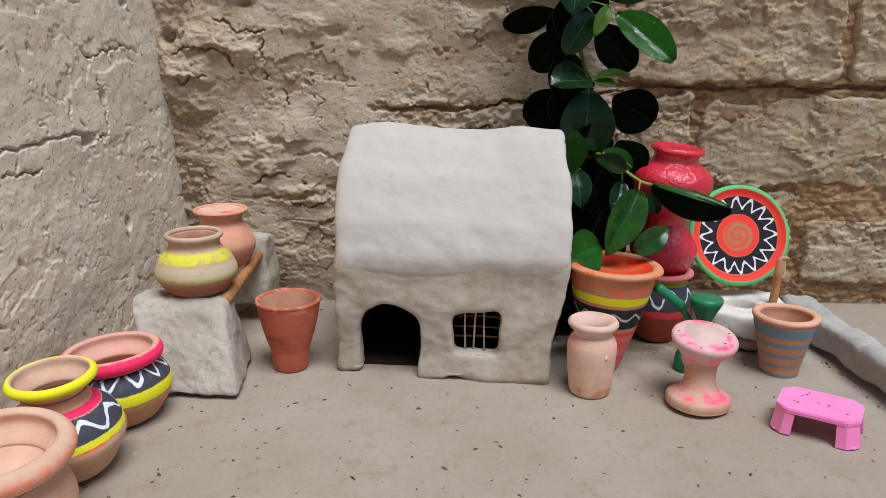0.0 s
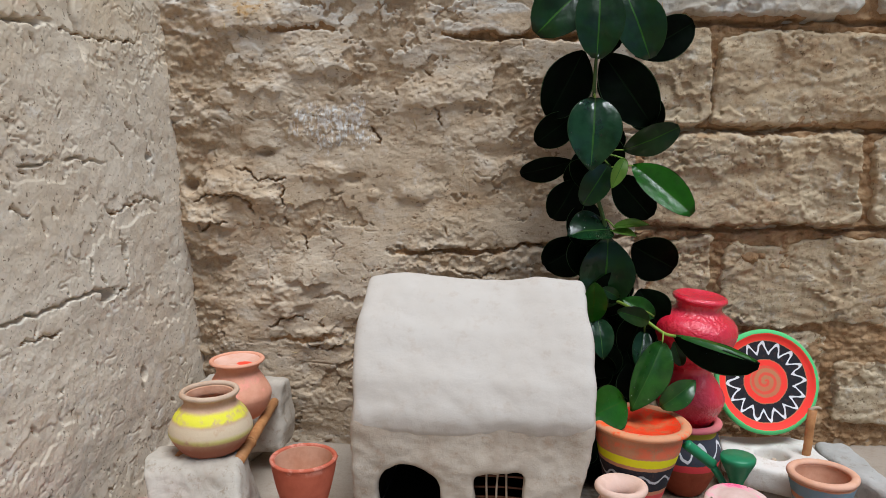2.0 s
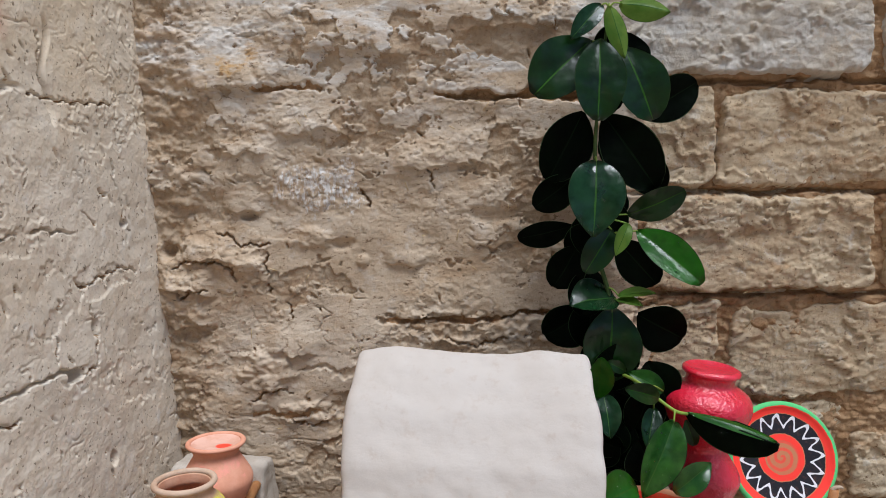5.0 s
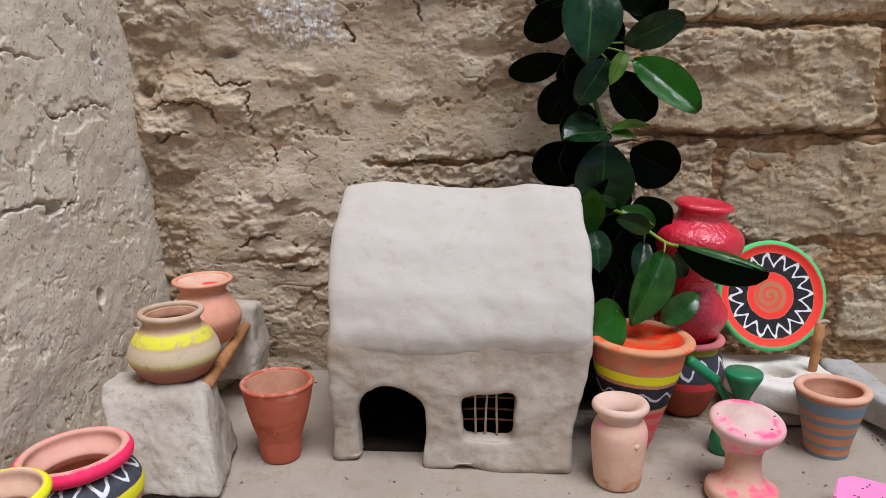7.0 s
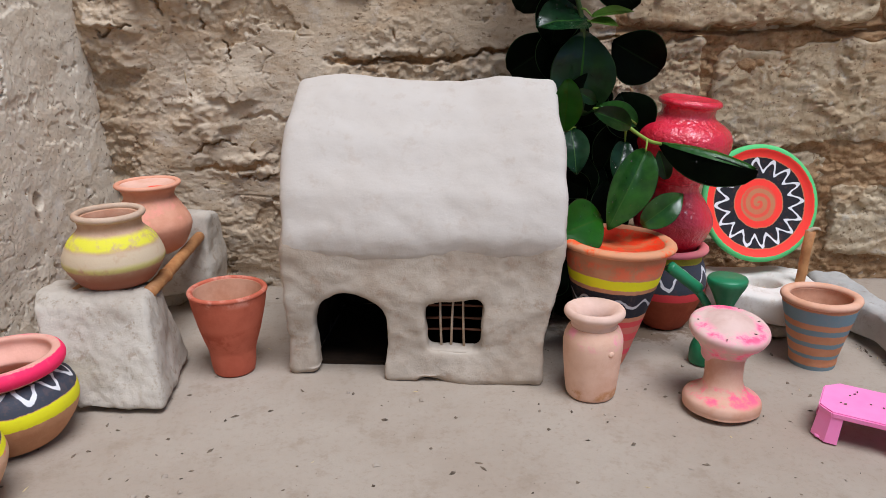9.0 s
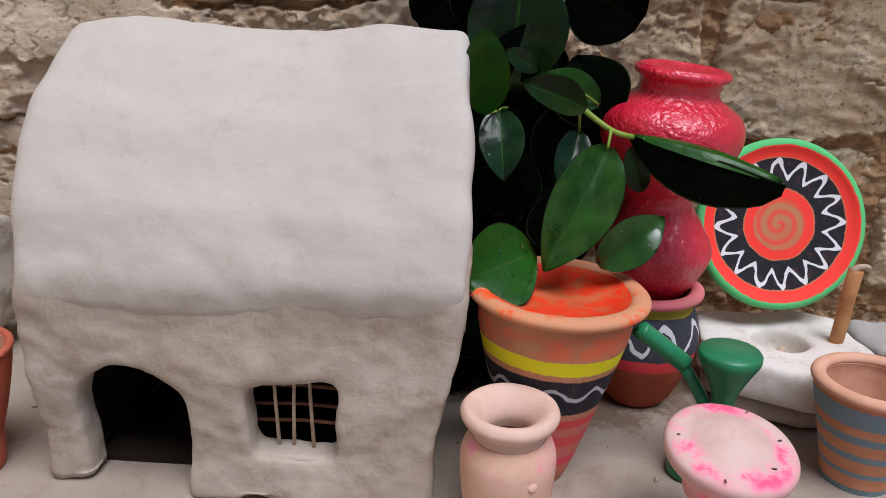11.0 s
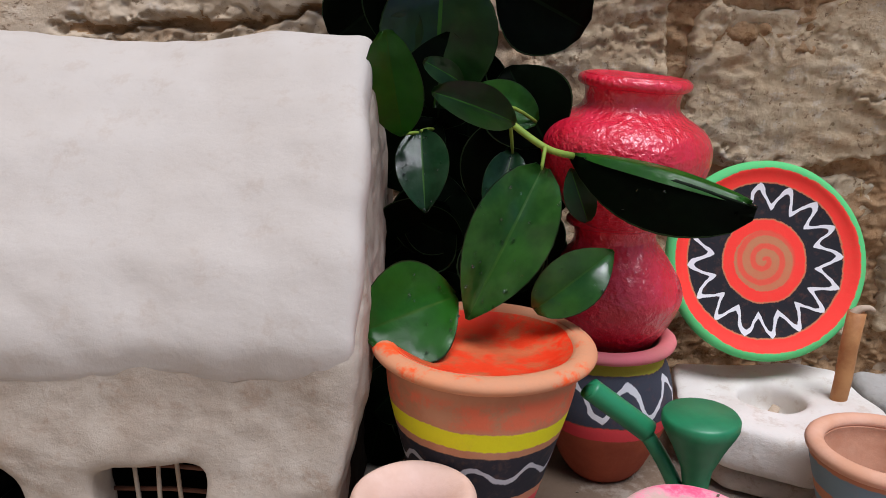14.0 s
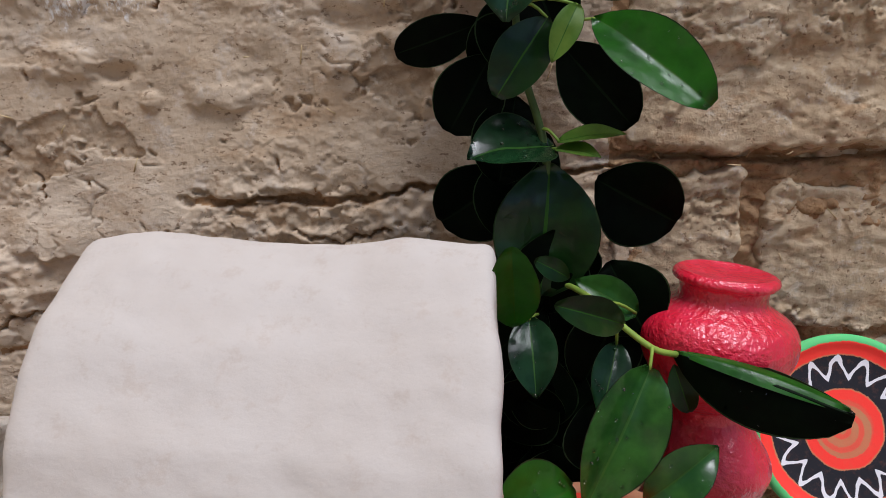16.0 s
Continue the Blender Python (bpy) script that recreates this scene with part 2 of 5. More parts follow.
STRAW = plain("straw", lin(206, 186, 146), lin(180, 156, 112), 120, 500, 0.8)
PLASTIC_PINK = plain("pink_plastic", lin(255, 150, 208), lin(255, 136, 198), 20, 300, 0.4, 0.5, 0.1)
PLASTIC_GREEN = plain("green_plastic", lin(44, 132, 88), lin(34, 112, 74), 30, 300, 0.4, 0.5, 0.1)


def leaf_material(name, a, b, rough, wet=0.0, spec=0.22):
    n = Nodes(name, rough, 0.0, spec)
    col = n.mix(n.ramp(n.noise(40, 4, 0.6), 0.35, 0.7), a, b)
    n.bump(n.noise(110, 3, 0.5), 0.25, 0.0012)
    n.bump(n.noise(34, 2, 0.5), 0.55, 0.005)
    n.put(n.p.inputs["Coat Weight"], n.math("MULTIPLY", n.ramp(n.noise(48, 4, 0.6), 0.48, 0.60), wet))
    n.p.inputs["Coat Roughness"].default_value = 0.07
    return n.colour(col)


# near-black leaf colour for leaves in shade; the shade is in the colour
SHADE_LEAF = leaf_material("shade_leaf", lin(4, 11, 3), lin(7, 20, 5), 0.55, 0.0, 0.08)
MID = leaf_material("mature_leaf", lin(26, 66, 15), lin(14, 42, 9), 0.30, 0.8, 0.5)
FRESH = leaf_material("fresh_leaf", lin(62, 118, 42), lin(36, 86, 28), 0.26, 1.0, 0.5)
YOUNG = leaf_material("young_leaf", lin(122, 152, 62), lin(92, 132, 46), 0.4)
BRIGHT = leaf_material("bright_leaf", lin(50, 118, 24), lin(38, 98, 20), 0.30, 0.7, 0.4)
BLOOM = leaf_material("dusty_leaf", lin(38, 78, 44), lin(19, 54, 25), 0.24, 0.9, 0.5)
wa = Nodes("water", 0.03, 0.0, 0.5)
wa.p.inputs["Transmission Weight"].default_value, wa.p.inputs["IOR"].default_value = 1.0, 1.33
WATER = wa.colour((1, 1, 1, 1))
VEIN = leaf_material("leaf_vein", lin(72, 120, 40), lin(56, 100, 34), 0.45)
# vein darkened to go with the leaves coloured as shaded
DIM_VEIN = leaf_material("dark_leaf_vein", lin(20, 38, 16), lin(14, 28, 12), 0.5, 0.0, 0.1)
EDGE = leaf_material("leaf_edge", lin(70, 96, 60), lin(40, 64, 34), 0.5)
STEM = leaf_material("green_stem", lin(140, 164, 66), lin(104, 134, 52), 0.5)
OLD_STEM = leaf_material("old_stem", lin(84, 106, 58), lin(58, 78, 40), 0.6)


# ---- helpers for meshes ----
def mesh_of(name, bm, material, smooth=True):
    me = bpy.data.meshes.new(name)
    bm.normal_update()
    bm.to_mesh(me)
    bm.free()
    for m in material if isinstance(material, (list, tuple)) else (material,):
        me.materials.append(m)
    if smooth:
        me.polygons.foreach_set("use_smooth", [True] * len(me.polygons))
    return me


def part(name, bm, material, parent=None, label="", smooth=True):
    """Links a bmesh, or a ready mesh, as one mesh object under a thing or a part."""
    me = bm if isinstance(bm, bpy.types.Mesh) else mesh_of(name, bm, material, smooth)
    ob = new(name, me)
    if parent is not None:
        ob.parent = parent
    return tagged(ob, label)


def thing(name, m, label, category, group=""):
    ob = new(name)
    ob.empty_display_size = 0.02
    ob.matrix_basis = m
    return tagged(ob, label, category, group)


def nz(x, y, z, s=1.0):
    return noise.noise((x * s, y * s, z * s))


def sstep(a, b, v):
    t = min(1.0, max(0.0, (v - a) / (b - a)))
    return t * t * (3 - 2 * t)


def lathe(profile, seg=64, wobble=0.0, seed=0.0):
    """A turned body from (radius, height) pairs; a radius of 0 closes it."""
    bm = bmesh.new()
    rings = []
    for r, z in profile:
        if r <= 1e-6:
            rings.append([bm.verts.new((0, 0, z))])
        else:
            ring = []
            for i in range(seg):
                a = 2 * math.pi * i / seg
                k = 1 + wobble * nz(math.cos(a) * 1.3 + seed, math.sin(a) * 1.3, z * 22)
                ring.append(bm.verts.new((r * k * math.cos(a), r * k * math.sin(a), z + wobble * 0.02 * nz(math.cos(a) + seed, math.sin(a), 7.1))))
            rings.append(ring)
    for lo, hi in zip(rings, rings[1:]):
        for i in range(seg):
            j = (i + 1) % seg
            if len(lo) == 1 and len(hi) > 1:
                bm.faces.new((lo[0], hi[j], hi[i]))
            elif len(hi) == 1 and len(lo) > 1:
                bm.faces.new((lo[i], lo[j], hi[0]))
            elif len(lo) > 1:
                bm.faces.new((lo[i], lo[j], hi[j], hi[i]))
    return bm


def spline(points, steps=5):
    """Smooths a chain of pairs by a Catmull-Rom curve."""
    out = []
    for i in range(len(points) - 1):
        p0, p1, p2, p3 = points[max(0, i - 1)], points[i], points[i + 1], points[min(len(points) - 1, i + 2)]
        for k in range(steps):
            t = k / steps
            out.append(tuple(0.5 * (2 * b + (c - a) * t + (2 * a - 5 * b + 4 * c - d) * t * t + (3 * b - a - 3 * c + d) * t ** 3)
                             for a, b, c, d in zip(p0, p1, p2, p3)))
    return out + [points[-1]]


def hollow(outer, wall=0.004):
    """A pot's whole profile from its outer line: closed below, open above, with a wall's thickness."""
    line = spline(outer)
    inner = [(max(0.002, r - wall), max(z, outer[0][1] + wall)) for r, z in reversed(line)]
    return [(0, outer[0][1])] + line + inner + [(0, outer[0][1] + wall)]


def ring(radius, z, tube, squash=1.0, seg=64, sub=14, wobble=0.0, seed=0.0):
    prof = [(radius + tube * math.cos(2 * math.pi * k / sub), z + tube * squash * math.sin(2 * math.pi * k / sub)) for k in range(sub + 1)]
    bm = lathe(prof, seg, wobble, seed)
    bmesh.ops.remove_doubles(bm, verts=bm.verts, dist=1e-6)
    return bm


def tube(points, r0, r1=None, seg=10, cap=True):
    r1 = r0 if r1 is None else r1
    bm = bmesh.new()
    pts = [Vector(p) for p in points]
    rings = []
    for i, p in enumerate(pts):
        d = (pts[min(i + 1, len(pts) - 1)] - pts[max(i - 1, 0)]).normalized()
        u = d.orthogonal().normalized() if i == 0 else (u - d * u.dot(d)).normalized()
        v = d.cross(u)
        r = r0 + (r1 - r0) * i / (len(pts) - 1)
        rings.append([bm.verts.new(p + (u * math.cos(a) + v * math.sin(a)) * r) for a in (2 * math.pi * k / seg for k in range(seg))])
    for lo, hi in zip(rings, rings[1:]):
        for k in range(seg):
            bm.faces.new((lo[k], lo[(k + 1) % seg], hi[(k + 1) % seg], hi[k]))
    if cap:
        bm.faces.new(list(reversed(rings[0])))
        bm.faces.new(rings[-1])
    return bm


def prism(outline, axis, lo, hi):
    """A solid from an outline of pairs, drawn out along the axis from lo to hi."""
    bm = bmesh.new()
    put = {"x": lambda a, b, t: (t, a, b), "y": lambda a, b, t: (a, t, b), "z": lambda a, b, t: (a, b, t)}[axis]
    one, two = ([bm.verts.new(put(a, b, t)) for a, b in outline] for t in (lo, hi))
    n = len(outline)
    bm.faces.new(one)
    bm.faces.new(list(reversed(two)))
    for i in range(n):
        bm.faces.new((one[i], two[i], two[(i + 1) % n], one[(i + 1) % n]))
    bmesh.ops.recalc_face_normals(bm, faces=bm.faces)
    return bm


def block(outline, axis, lo, hi):
    """A solid from an outline drawn out along an axis, as a distance field with its bounds."""
    ends = list(zip(outline, outline[1:] + outline[:1]))

    def field(x, y, z):
        a, b, t = {"x": (y, z, x), "y": (x, z, y), "z": (x, y, z)}[axis]
        best, inside = np.full(a.shape, 9.0), np.zeros(a.shape, bool)
        for (ax, ay), (bx, by) in ends:
            dx, dy = bx - ax, by - ay
            k = np.clip(((a - ax) * dx + (b - ay) * dy) / (dx * dx + dy * dy), 0, 1)
            best = np.minimum(best, (a - ax - k * dx) ** 2 + (b - ay - k * dy) ** 2)
            if dy:
                inside ^= ((ay > b) != (by > b)) & (a < dx * (b - ay) / dy + ax)
        flat = np.where(inside, -1, 1) * np.sqrt(best)
        return np.maximum(flat, np.abs(t - (lo + hi) / 2) - (hi - lo) / 2)

    us, vs = [p[0] for p in outline], [p[1] for p in outline]
    put = {"x": lambda u, v, t: (t, u, v), "y": lambda u, v, t: (u, t, v), "z": lambda u, v, t: (u, v, t)}[axis]
    return field, put(min(us), min(vs), lo), put(max(us), max(vs), hi)


def bowl(cx, cy, z, radius, depth):
    """A round hollow, as a distance field."""
    return (lambda x, y, w: np.maximum(np.sqrt((x - cx) ** 2 + (y - cy) ** 2) - radius, z - depth - w)), None, None


def modelled(name, solid, cuts, material, cell=0.003, rounds=4, lumps=(), warp=None):
    """A hand-modelled clay solid: cut open, its edges rounded, its faces uneven. lumps: (scale, amount)."""
    field, lo, hi = solid
    pad = 3 * cell
    grid = np.meshgrid(*(np.arange(a - pad, b + pad + cell, cell) for a, b in zip(lo, hi)), indexing="ij")
    v = field(*grid)
    for c in cuts:
        v = np.maximum(v, -c[0](*grid))
    for _ in range(rounds):
        for ax in range(3):
            p = np.pad(v, [(1, 1) if k == ax else (0, 0) for k in range(3)], mode="edge")
            m = p.shape[ax]
            v = (p.take(range(0, m - 2), ax) + 2 * v + p.take(range(2, m), ax)) / 4
    n = [k - 1 for k in v.shape]
    total, count = np.zeros(n + [3]), np.zeros(n)
    crossings = []
    for ax in range(3):
        a, b = v.take(range(0, n[ax]), ax), v.take(range(1, n[ax] + 1), ax)
        cross = (a < 0) != (b < 0)
        t = np.where(cross, a / np.where(cross, a - b, 1), 0)
        crossings.append((cross, a < 0))
        o1, o2 = (ax + 1) % 3, (ax + 2) % 3
        for i in (0, 1):
            for j in (0, 1):
                sl = [slice(None)] * 3
                sl[o1], sl[o2] = slice(i, i + n[o1]), slice(j, j + n[o2])
                c = cross[tuple(sl)]
                total[..., ax] += t[tuple(sl)]
                total[..., o1] += i * c
                total[..., o2] += j * c
                count += c
    live = count > 0
    ids = np.full(n, -1)
    ids[live] = np.arange(live.sum())
    places = (np.argwhere(live) + total[live] / count[live][:, None]) * cell + np.array(lo) - pad
    quads = []
    for ax in range(3):
        cross, low = crossings[ax]
        o1, o2 = (ax + 1) % 3, (ax + 2) % 3
        at = np.argwhere(cross)
        at = at[(at[:, o1] > 0) & (at[:, o1] < n[o1]) & (at[:, o2] > 0) & (at[:, o2] < n[o2])]
        four = []
        for i, j in ((1, 1), (0, 1), (0, 0), (1, 0)):
            q = at.copy()
            q[:, o1] -= i
            q[:, o2] -= j
            four.append(ids[tuple(q.T)])
        four = np.stack(four, 1)
        up = low[tuple(at.T)]
        quads += four[up].tolist() + four[~up][:, ::-1].tolist()
    me = bpy.data.meshes.new(name)
    me.from_pydata(places.tolist(), [], quads)
    me.update()
    normals = [w.normal.copy() for w in me.vertices]
    for w, nrm in zip(me.vertices, normals):
        c = w.co.copy()
        for scale, amount in lumps:
            c += nrm * nz(w.co.x + 3.7, w.co.y, w.co.z, scale) * amount
        w.co = warp(c) if warp else c
    me.materials.append(material)
    me.polygons.foreach_set("use_smooth", [True] * len(me.polygons))
    me.update()
    return me


def lattice(us, vs, place):
    """A sheet over two lists of steps; place(u, v) gives the point."""
    verts = [place(u, v) for v in vs for u in us]
    n = len(us)
    faces = [(j * n + i, j * n + i + 1, (j + 1) * n + i + 1, (j + 1) * n + i) for j in range(len(vs) - 1) for i in range(n - 1)]
    me = bpy.data.meshes.new("sheet")
    me.from_pydata(verts, [], faces)
    me.polygons.foreach_set("use_smooth", [True] * len(faces))
    return me


def steps(a, b, d):
    n = max(1, round((b - a) / d))
    return [a + (b - a) * i / n for i in range(n + 1)]


# ---- the setting ----
def north_y(z):
    return 0.962 - 0.06 * min(z, 0.75)


def groove(v, centre, half, depth):
    return -depth * sstep(half, half * 0.25, abs(v - centre))


def joint(x, z):
    """The open bed joints in the plastered stretch of the wall."""
    wig = 0.007 * nz(x * 18, 2.0, 0.4) + 0.005 * nz(x * 55, 2.0, z * 55) + 0.003 * nz(x * 140, 2.0, z * 140)
    wide = max(0.25, 0.9 + 0.9 * nz(x * 24, 6.0, z * 9))
    some = sstep(-0.15, 0.2, nz(x * 15, 8.0, z * 5))
    h = groove(z, 0.268 + 0.10 * max(0.0, x - 0.02) + wig, 0.0045 * wide, 0.011) * sstep(-0.10, -0.05, x)
    h += groove(z, 0.536 + wig, 0.008 * wide, 0.014) * sstep(-0.04, 0.02, x)
    h += groove(z, 0.545 + wig, 0.005 * wide, 0.006) * some * sstep(-0.30, -0.26, x) * sstep(-0.12, -0.16, x)
    h += groove(z, 0.150 + 1.4 * wig, 0.005 * wide, 0.005) * sstep(-0.27, -0.24, x) * sstep(-0.14, -0.17, x)
    h += groove(z, 0.205 + 1.4 * wig, 0.004 * wide, 0.004) * sstep(-0.20, -0.18, x) * sstep(-0.10, -0.13, x)
    h += groove(z, 0.655 + 2 * wig, 0.005 * wide, 0.004) * some
    return h


def broken(x, z, seed, spread=0.0):
    """How far a coat of plaster is gone: above 0 it has fallen, with ragged edges."""
    wx, wz = x + 0.012 * nz(x * 22, seed, z * 22), z + 0.009 * nz(x * 24, seed + 5, z * 24)
    return nz(wx * 6, seed + 1, wz * 11) + 0.55 * nz(wx * 16, seed + 2, wz * 28) + 0.34 * nz(wx * 42, seed + 3, wz * 60) + 0.20 * nz(x * 110, seed + 4, z * 130) + 0.10 * nz(x * 260, seed + 4, z * 260) - 0.22 + spread


def north_loss(x, z):
    """The plaster is most broken beside the corner, low down and high on the right."""
    more = 0.45 * sstep(-0.27, -0.34, x) + 0.25 * sstep(0.22, 0.10, z) + 0.10 * sstep(0.48, 0.56, z) * sstep(-0.12, 0.02, x) + 0.25 * sstep(0.05, 0.0, abs(z - 0.255)) * sstep(-0.08, 0.0, x)
    return broken(x, z, 3.0, more - 0.13 - 0.22 * sstep(0.10, 0.0, math.hypot(x + 0.10, (z - 0.31) * 1.3)))


def lip(x, z, x0, x1, edge, high, seed):
    """A sheet of plaster that stands off the wall along a ragged lower edge and runs out upwards."""
    if not (x0 - 0.02 < x < x1 + 0.02 and edge - 0.02 < z < edge + 0.07):
        return 0.0
    e = edge + 0.010 * nz(x * 30, seed, 1.0) + 0.005 * nz(x * 90, seed, 4.0)
    return high * sstep(e - 0.0008, e + 0.0012, z) * sstep(e + 0.050, e + 0.004, z) * sstep(x0 - 0.010, x0 + 0.008, x) * sstep(x1 + 0.010, x1 - 0.008, x)


LIPS = ((-0.320, -0.268, 0.340, 0.010), (-0.350, -0.294, 0.301, 0.012), (-0.075, -0.035, 0.333, 0.006), (-0.345, -0.300, 0.255, 0.010), (-0.335, -0.305, 0.410, 0.006), (-0.265, -0.225, 0.402, 0.006),
        (-0.20, -0.12, 0.492, 0.007), (-0.28, -0.22, 0.470, 0.006), (-0.06, 0.04, 0.452, 0.006), (-0.30, -0.21, 0.545, 0.008), (-0.22, -0.17, 0.225, 0.007), (0.03, 0.10, 0.360, 0.006), (-0.16, -0.05, 0.585, 0.007), (0.02, 0.12, 0.610, 0.006))


def north_relief(x, z):
    """How far the plaster stands out of the back wall's plane."""
    h = 0.007 * nz(x * 6, 1.3, z * 9) + 0.0035 * nz(x * 15, 4.1, z * 22) + 0.0010 * nz(x * 44, 9.2, z * 56) + 0.0004 * nz(x * 150, 2.2, z * 180)
    gone = sstep(0.0, 0.02, north_loss(x, z))
    for k, one in enumerate(LIPS):
        h += lip(x, z, *one, 50.0 + 3.3 * k)
    h -= gone * (0.0034 + 0.0018 * nz(x * 60, 5.1, z * 80) + 0.0010 * nz(x * 170, 5.1, z * 190))
    h -= 0.0013 * sstep(-0.01, 0.02, broken(x, z, 41.0, 0.0)) * (1 - gone)
    right = sstep(0.20, 0.27, x + 0.04 * nz(0.3, 0.8, z * 9))
    rough = nz(x * 70, 3.3, z * 90) + 0.6 * nz(x * 150, 8.3, z * 170)
    h += right * (-0.013 - 0.006 * sstep(0.30, 0.27, z) + 0.0045 * rough)
    sag = 0.006 * nz(x * 20, 1.1, 0.3) + 0.003 * nz(x * 70, 1.1, z * 70)
    for bed in (0.298, 0.421, 0.549):
        h += right * groove(z, bed + sag, 0.0045, 0.012)
    h += (1 - right) * (joint(x, z) + 0.0065 * rough * sstep(0.035, 0.0, abs(z - 0.255)) * sstep(-0.10, -0.02, x))
    # the ragged strip beside the corner
    h += 0.0038 * rough * sstep(-0.25, -0.34, x) - 0.006 * sstep(-0.30, -0.35, x)
    h += 0.0022 * max(0.0, nz(x * 190, 7.7, z * 110)) * sstep(1.2, 0.5, ((x + 0.163) / 0.055) ** 2 + ((z - 0.430) / 0.030) ** 2)
    # lumps and dents that stand out by themselves
    for cx, cz, rx, rz, d in ((-0.165, 0.368, 0.026, 0.012, 0.005), (-0.255, 0.345, 0.030, 0.016, 0.004), (-0.130, 0.362, 0.016, 0.006, -0.008), (-0.343, 0.355, 0.008, 0.009, -0.018), (-0.241, 0.396, 0.009, 0.005, -0.012), (-0.247, 0.332, 0.016, 0.012, 0.006), (-0.225, 0.205, 0.035, 0.022, 0.008),
                              (-0.180, 0.150, 0.040, 0.012, 0.006), (-0.165, 0.432, 0.050, 0.026, 0.004), (0.060, 0.395, 0.05, 0.010, -0.006), (-0.05, 0.345, 0.020, 0.010, 0.002), (-0.105, 0.342, 0.007, 0.007, 0.005)):
        r = ((x - cx) / rx) ** 2 + ((z - cz) / rz) ** 2
        if r < 5:
            r = max(0.0, r + 1.1 * nz(x * 48, cx * 90, z * 70) + 0.5 * nz(x * 150, cx * 90, z * 190))
            h += d * math.exp(-2 * r * r * 0.5)
    return h


def speckle(u, v, seed):
    """Smooth random values between -1 and 1 over a wall's sheet, one cell to a unit."""
    table = np.random.RandomState(int(seed)).uniform(-1, 1, (97, 89))
    i, j = np.floor(u).astype(int), np.floor(v).astype(int)
    a, b = u - i, v - j
    a, b = a * a * (3 - 2 * a), b * b * (3 - 2 * b)
    at = lambda p, q: table[p % 97, q % 89]
    return (at(i, j) * (1 - a) + at(i + 1, j) * a) * (1 - b) + (at(i, j + 1) * (1 - a) + at(i + 1, j + 1) * a) * b


def flaked(me, us, vs, axis, out, seed, step, slit, bias):
    """Breaks a wall's sheet into thin flakes with sharp ragged ledges, and opens short slits between them."""
    co = np.empty(len(me.vertices) * 3)
    me.vertices.foreach_get("co", co)
    co = co.reshape(len(vs), len(us), 3)
    u, v = np.meshgrid(us, vs)
    wu, wv = u + 0.004 * speckle(u * 60, v * 60, seed + 1), v + 0.004 * speckle(u * 60, v * 60, seed + 2)
    f = speckle(wu * 12, wv * 24, seed + 3) + 0.6 * speckle(wu * 34, wv * 62, seed + 4) + 0.4 * speckle(wu * 90, wv * 150, seed + 5) + 0.28 * speckle(u * 240, v * 320, seed + 6)
    more = bias(u, v)
    gate = np.clip(0.35 + more + 1.3 * speckle(u * 8, v * 11, seed + 7) + 0.4 * speckle(u * 30, v * 40, seed + 12), 0, 1)
    deep = 0.00022 * speckle(u * 520, v * 560, seed + 8)
    for k, level in enumerate((-0.7, -0.35, 0.0, 0.35, 0.7)):
        deep += step * (0.6 + 0.4 * (k % 2)) * (1 + 1.5 * np.clip(more, 0, 1)) * gate * np.clip((f - level) / 0.07 + 0.5, 0, 1)
    ridge = np.abs(speckle(wu * 30, wv * 66, seed + 9) + 0.35 * speckle(u * 110, v * 170, seed + 10))
    open_ = np.clip(2.2 * speckle(u * 26, v * 34, seed + 11) - 0.7 + 0.5 * gate, 0, 1)
    deep += slit * open_ * np.clip(1 - ridge / 0.09, 0, 1)
    co[..., axis] += out * (deep - 1.6 * step * gate)
    me.vertices.foreach_set("co", co.ravel())
    me.update()
    return me


def rubbly(u, v):
    """Where the back wall's coat is most broken: along the bed joint, beside the corner and at its foot."""
    bed = np.exp(-((v - 0.262 - 0.1 * np.clip(u, 0, 1)) / 0.022) ** 2) * np.clip((u + 0.11) / 0.06, 0, 1)
    return 0.08 + 0.9 * bed + 0.7 * np.clip((-0.27 - u) / 0.06, 0, 1) + 0.35 * np.clip((0.20 - v) / 0.1, 0, 1)


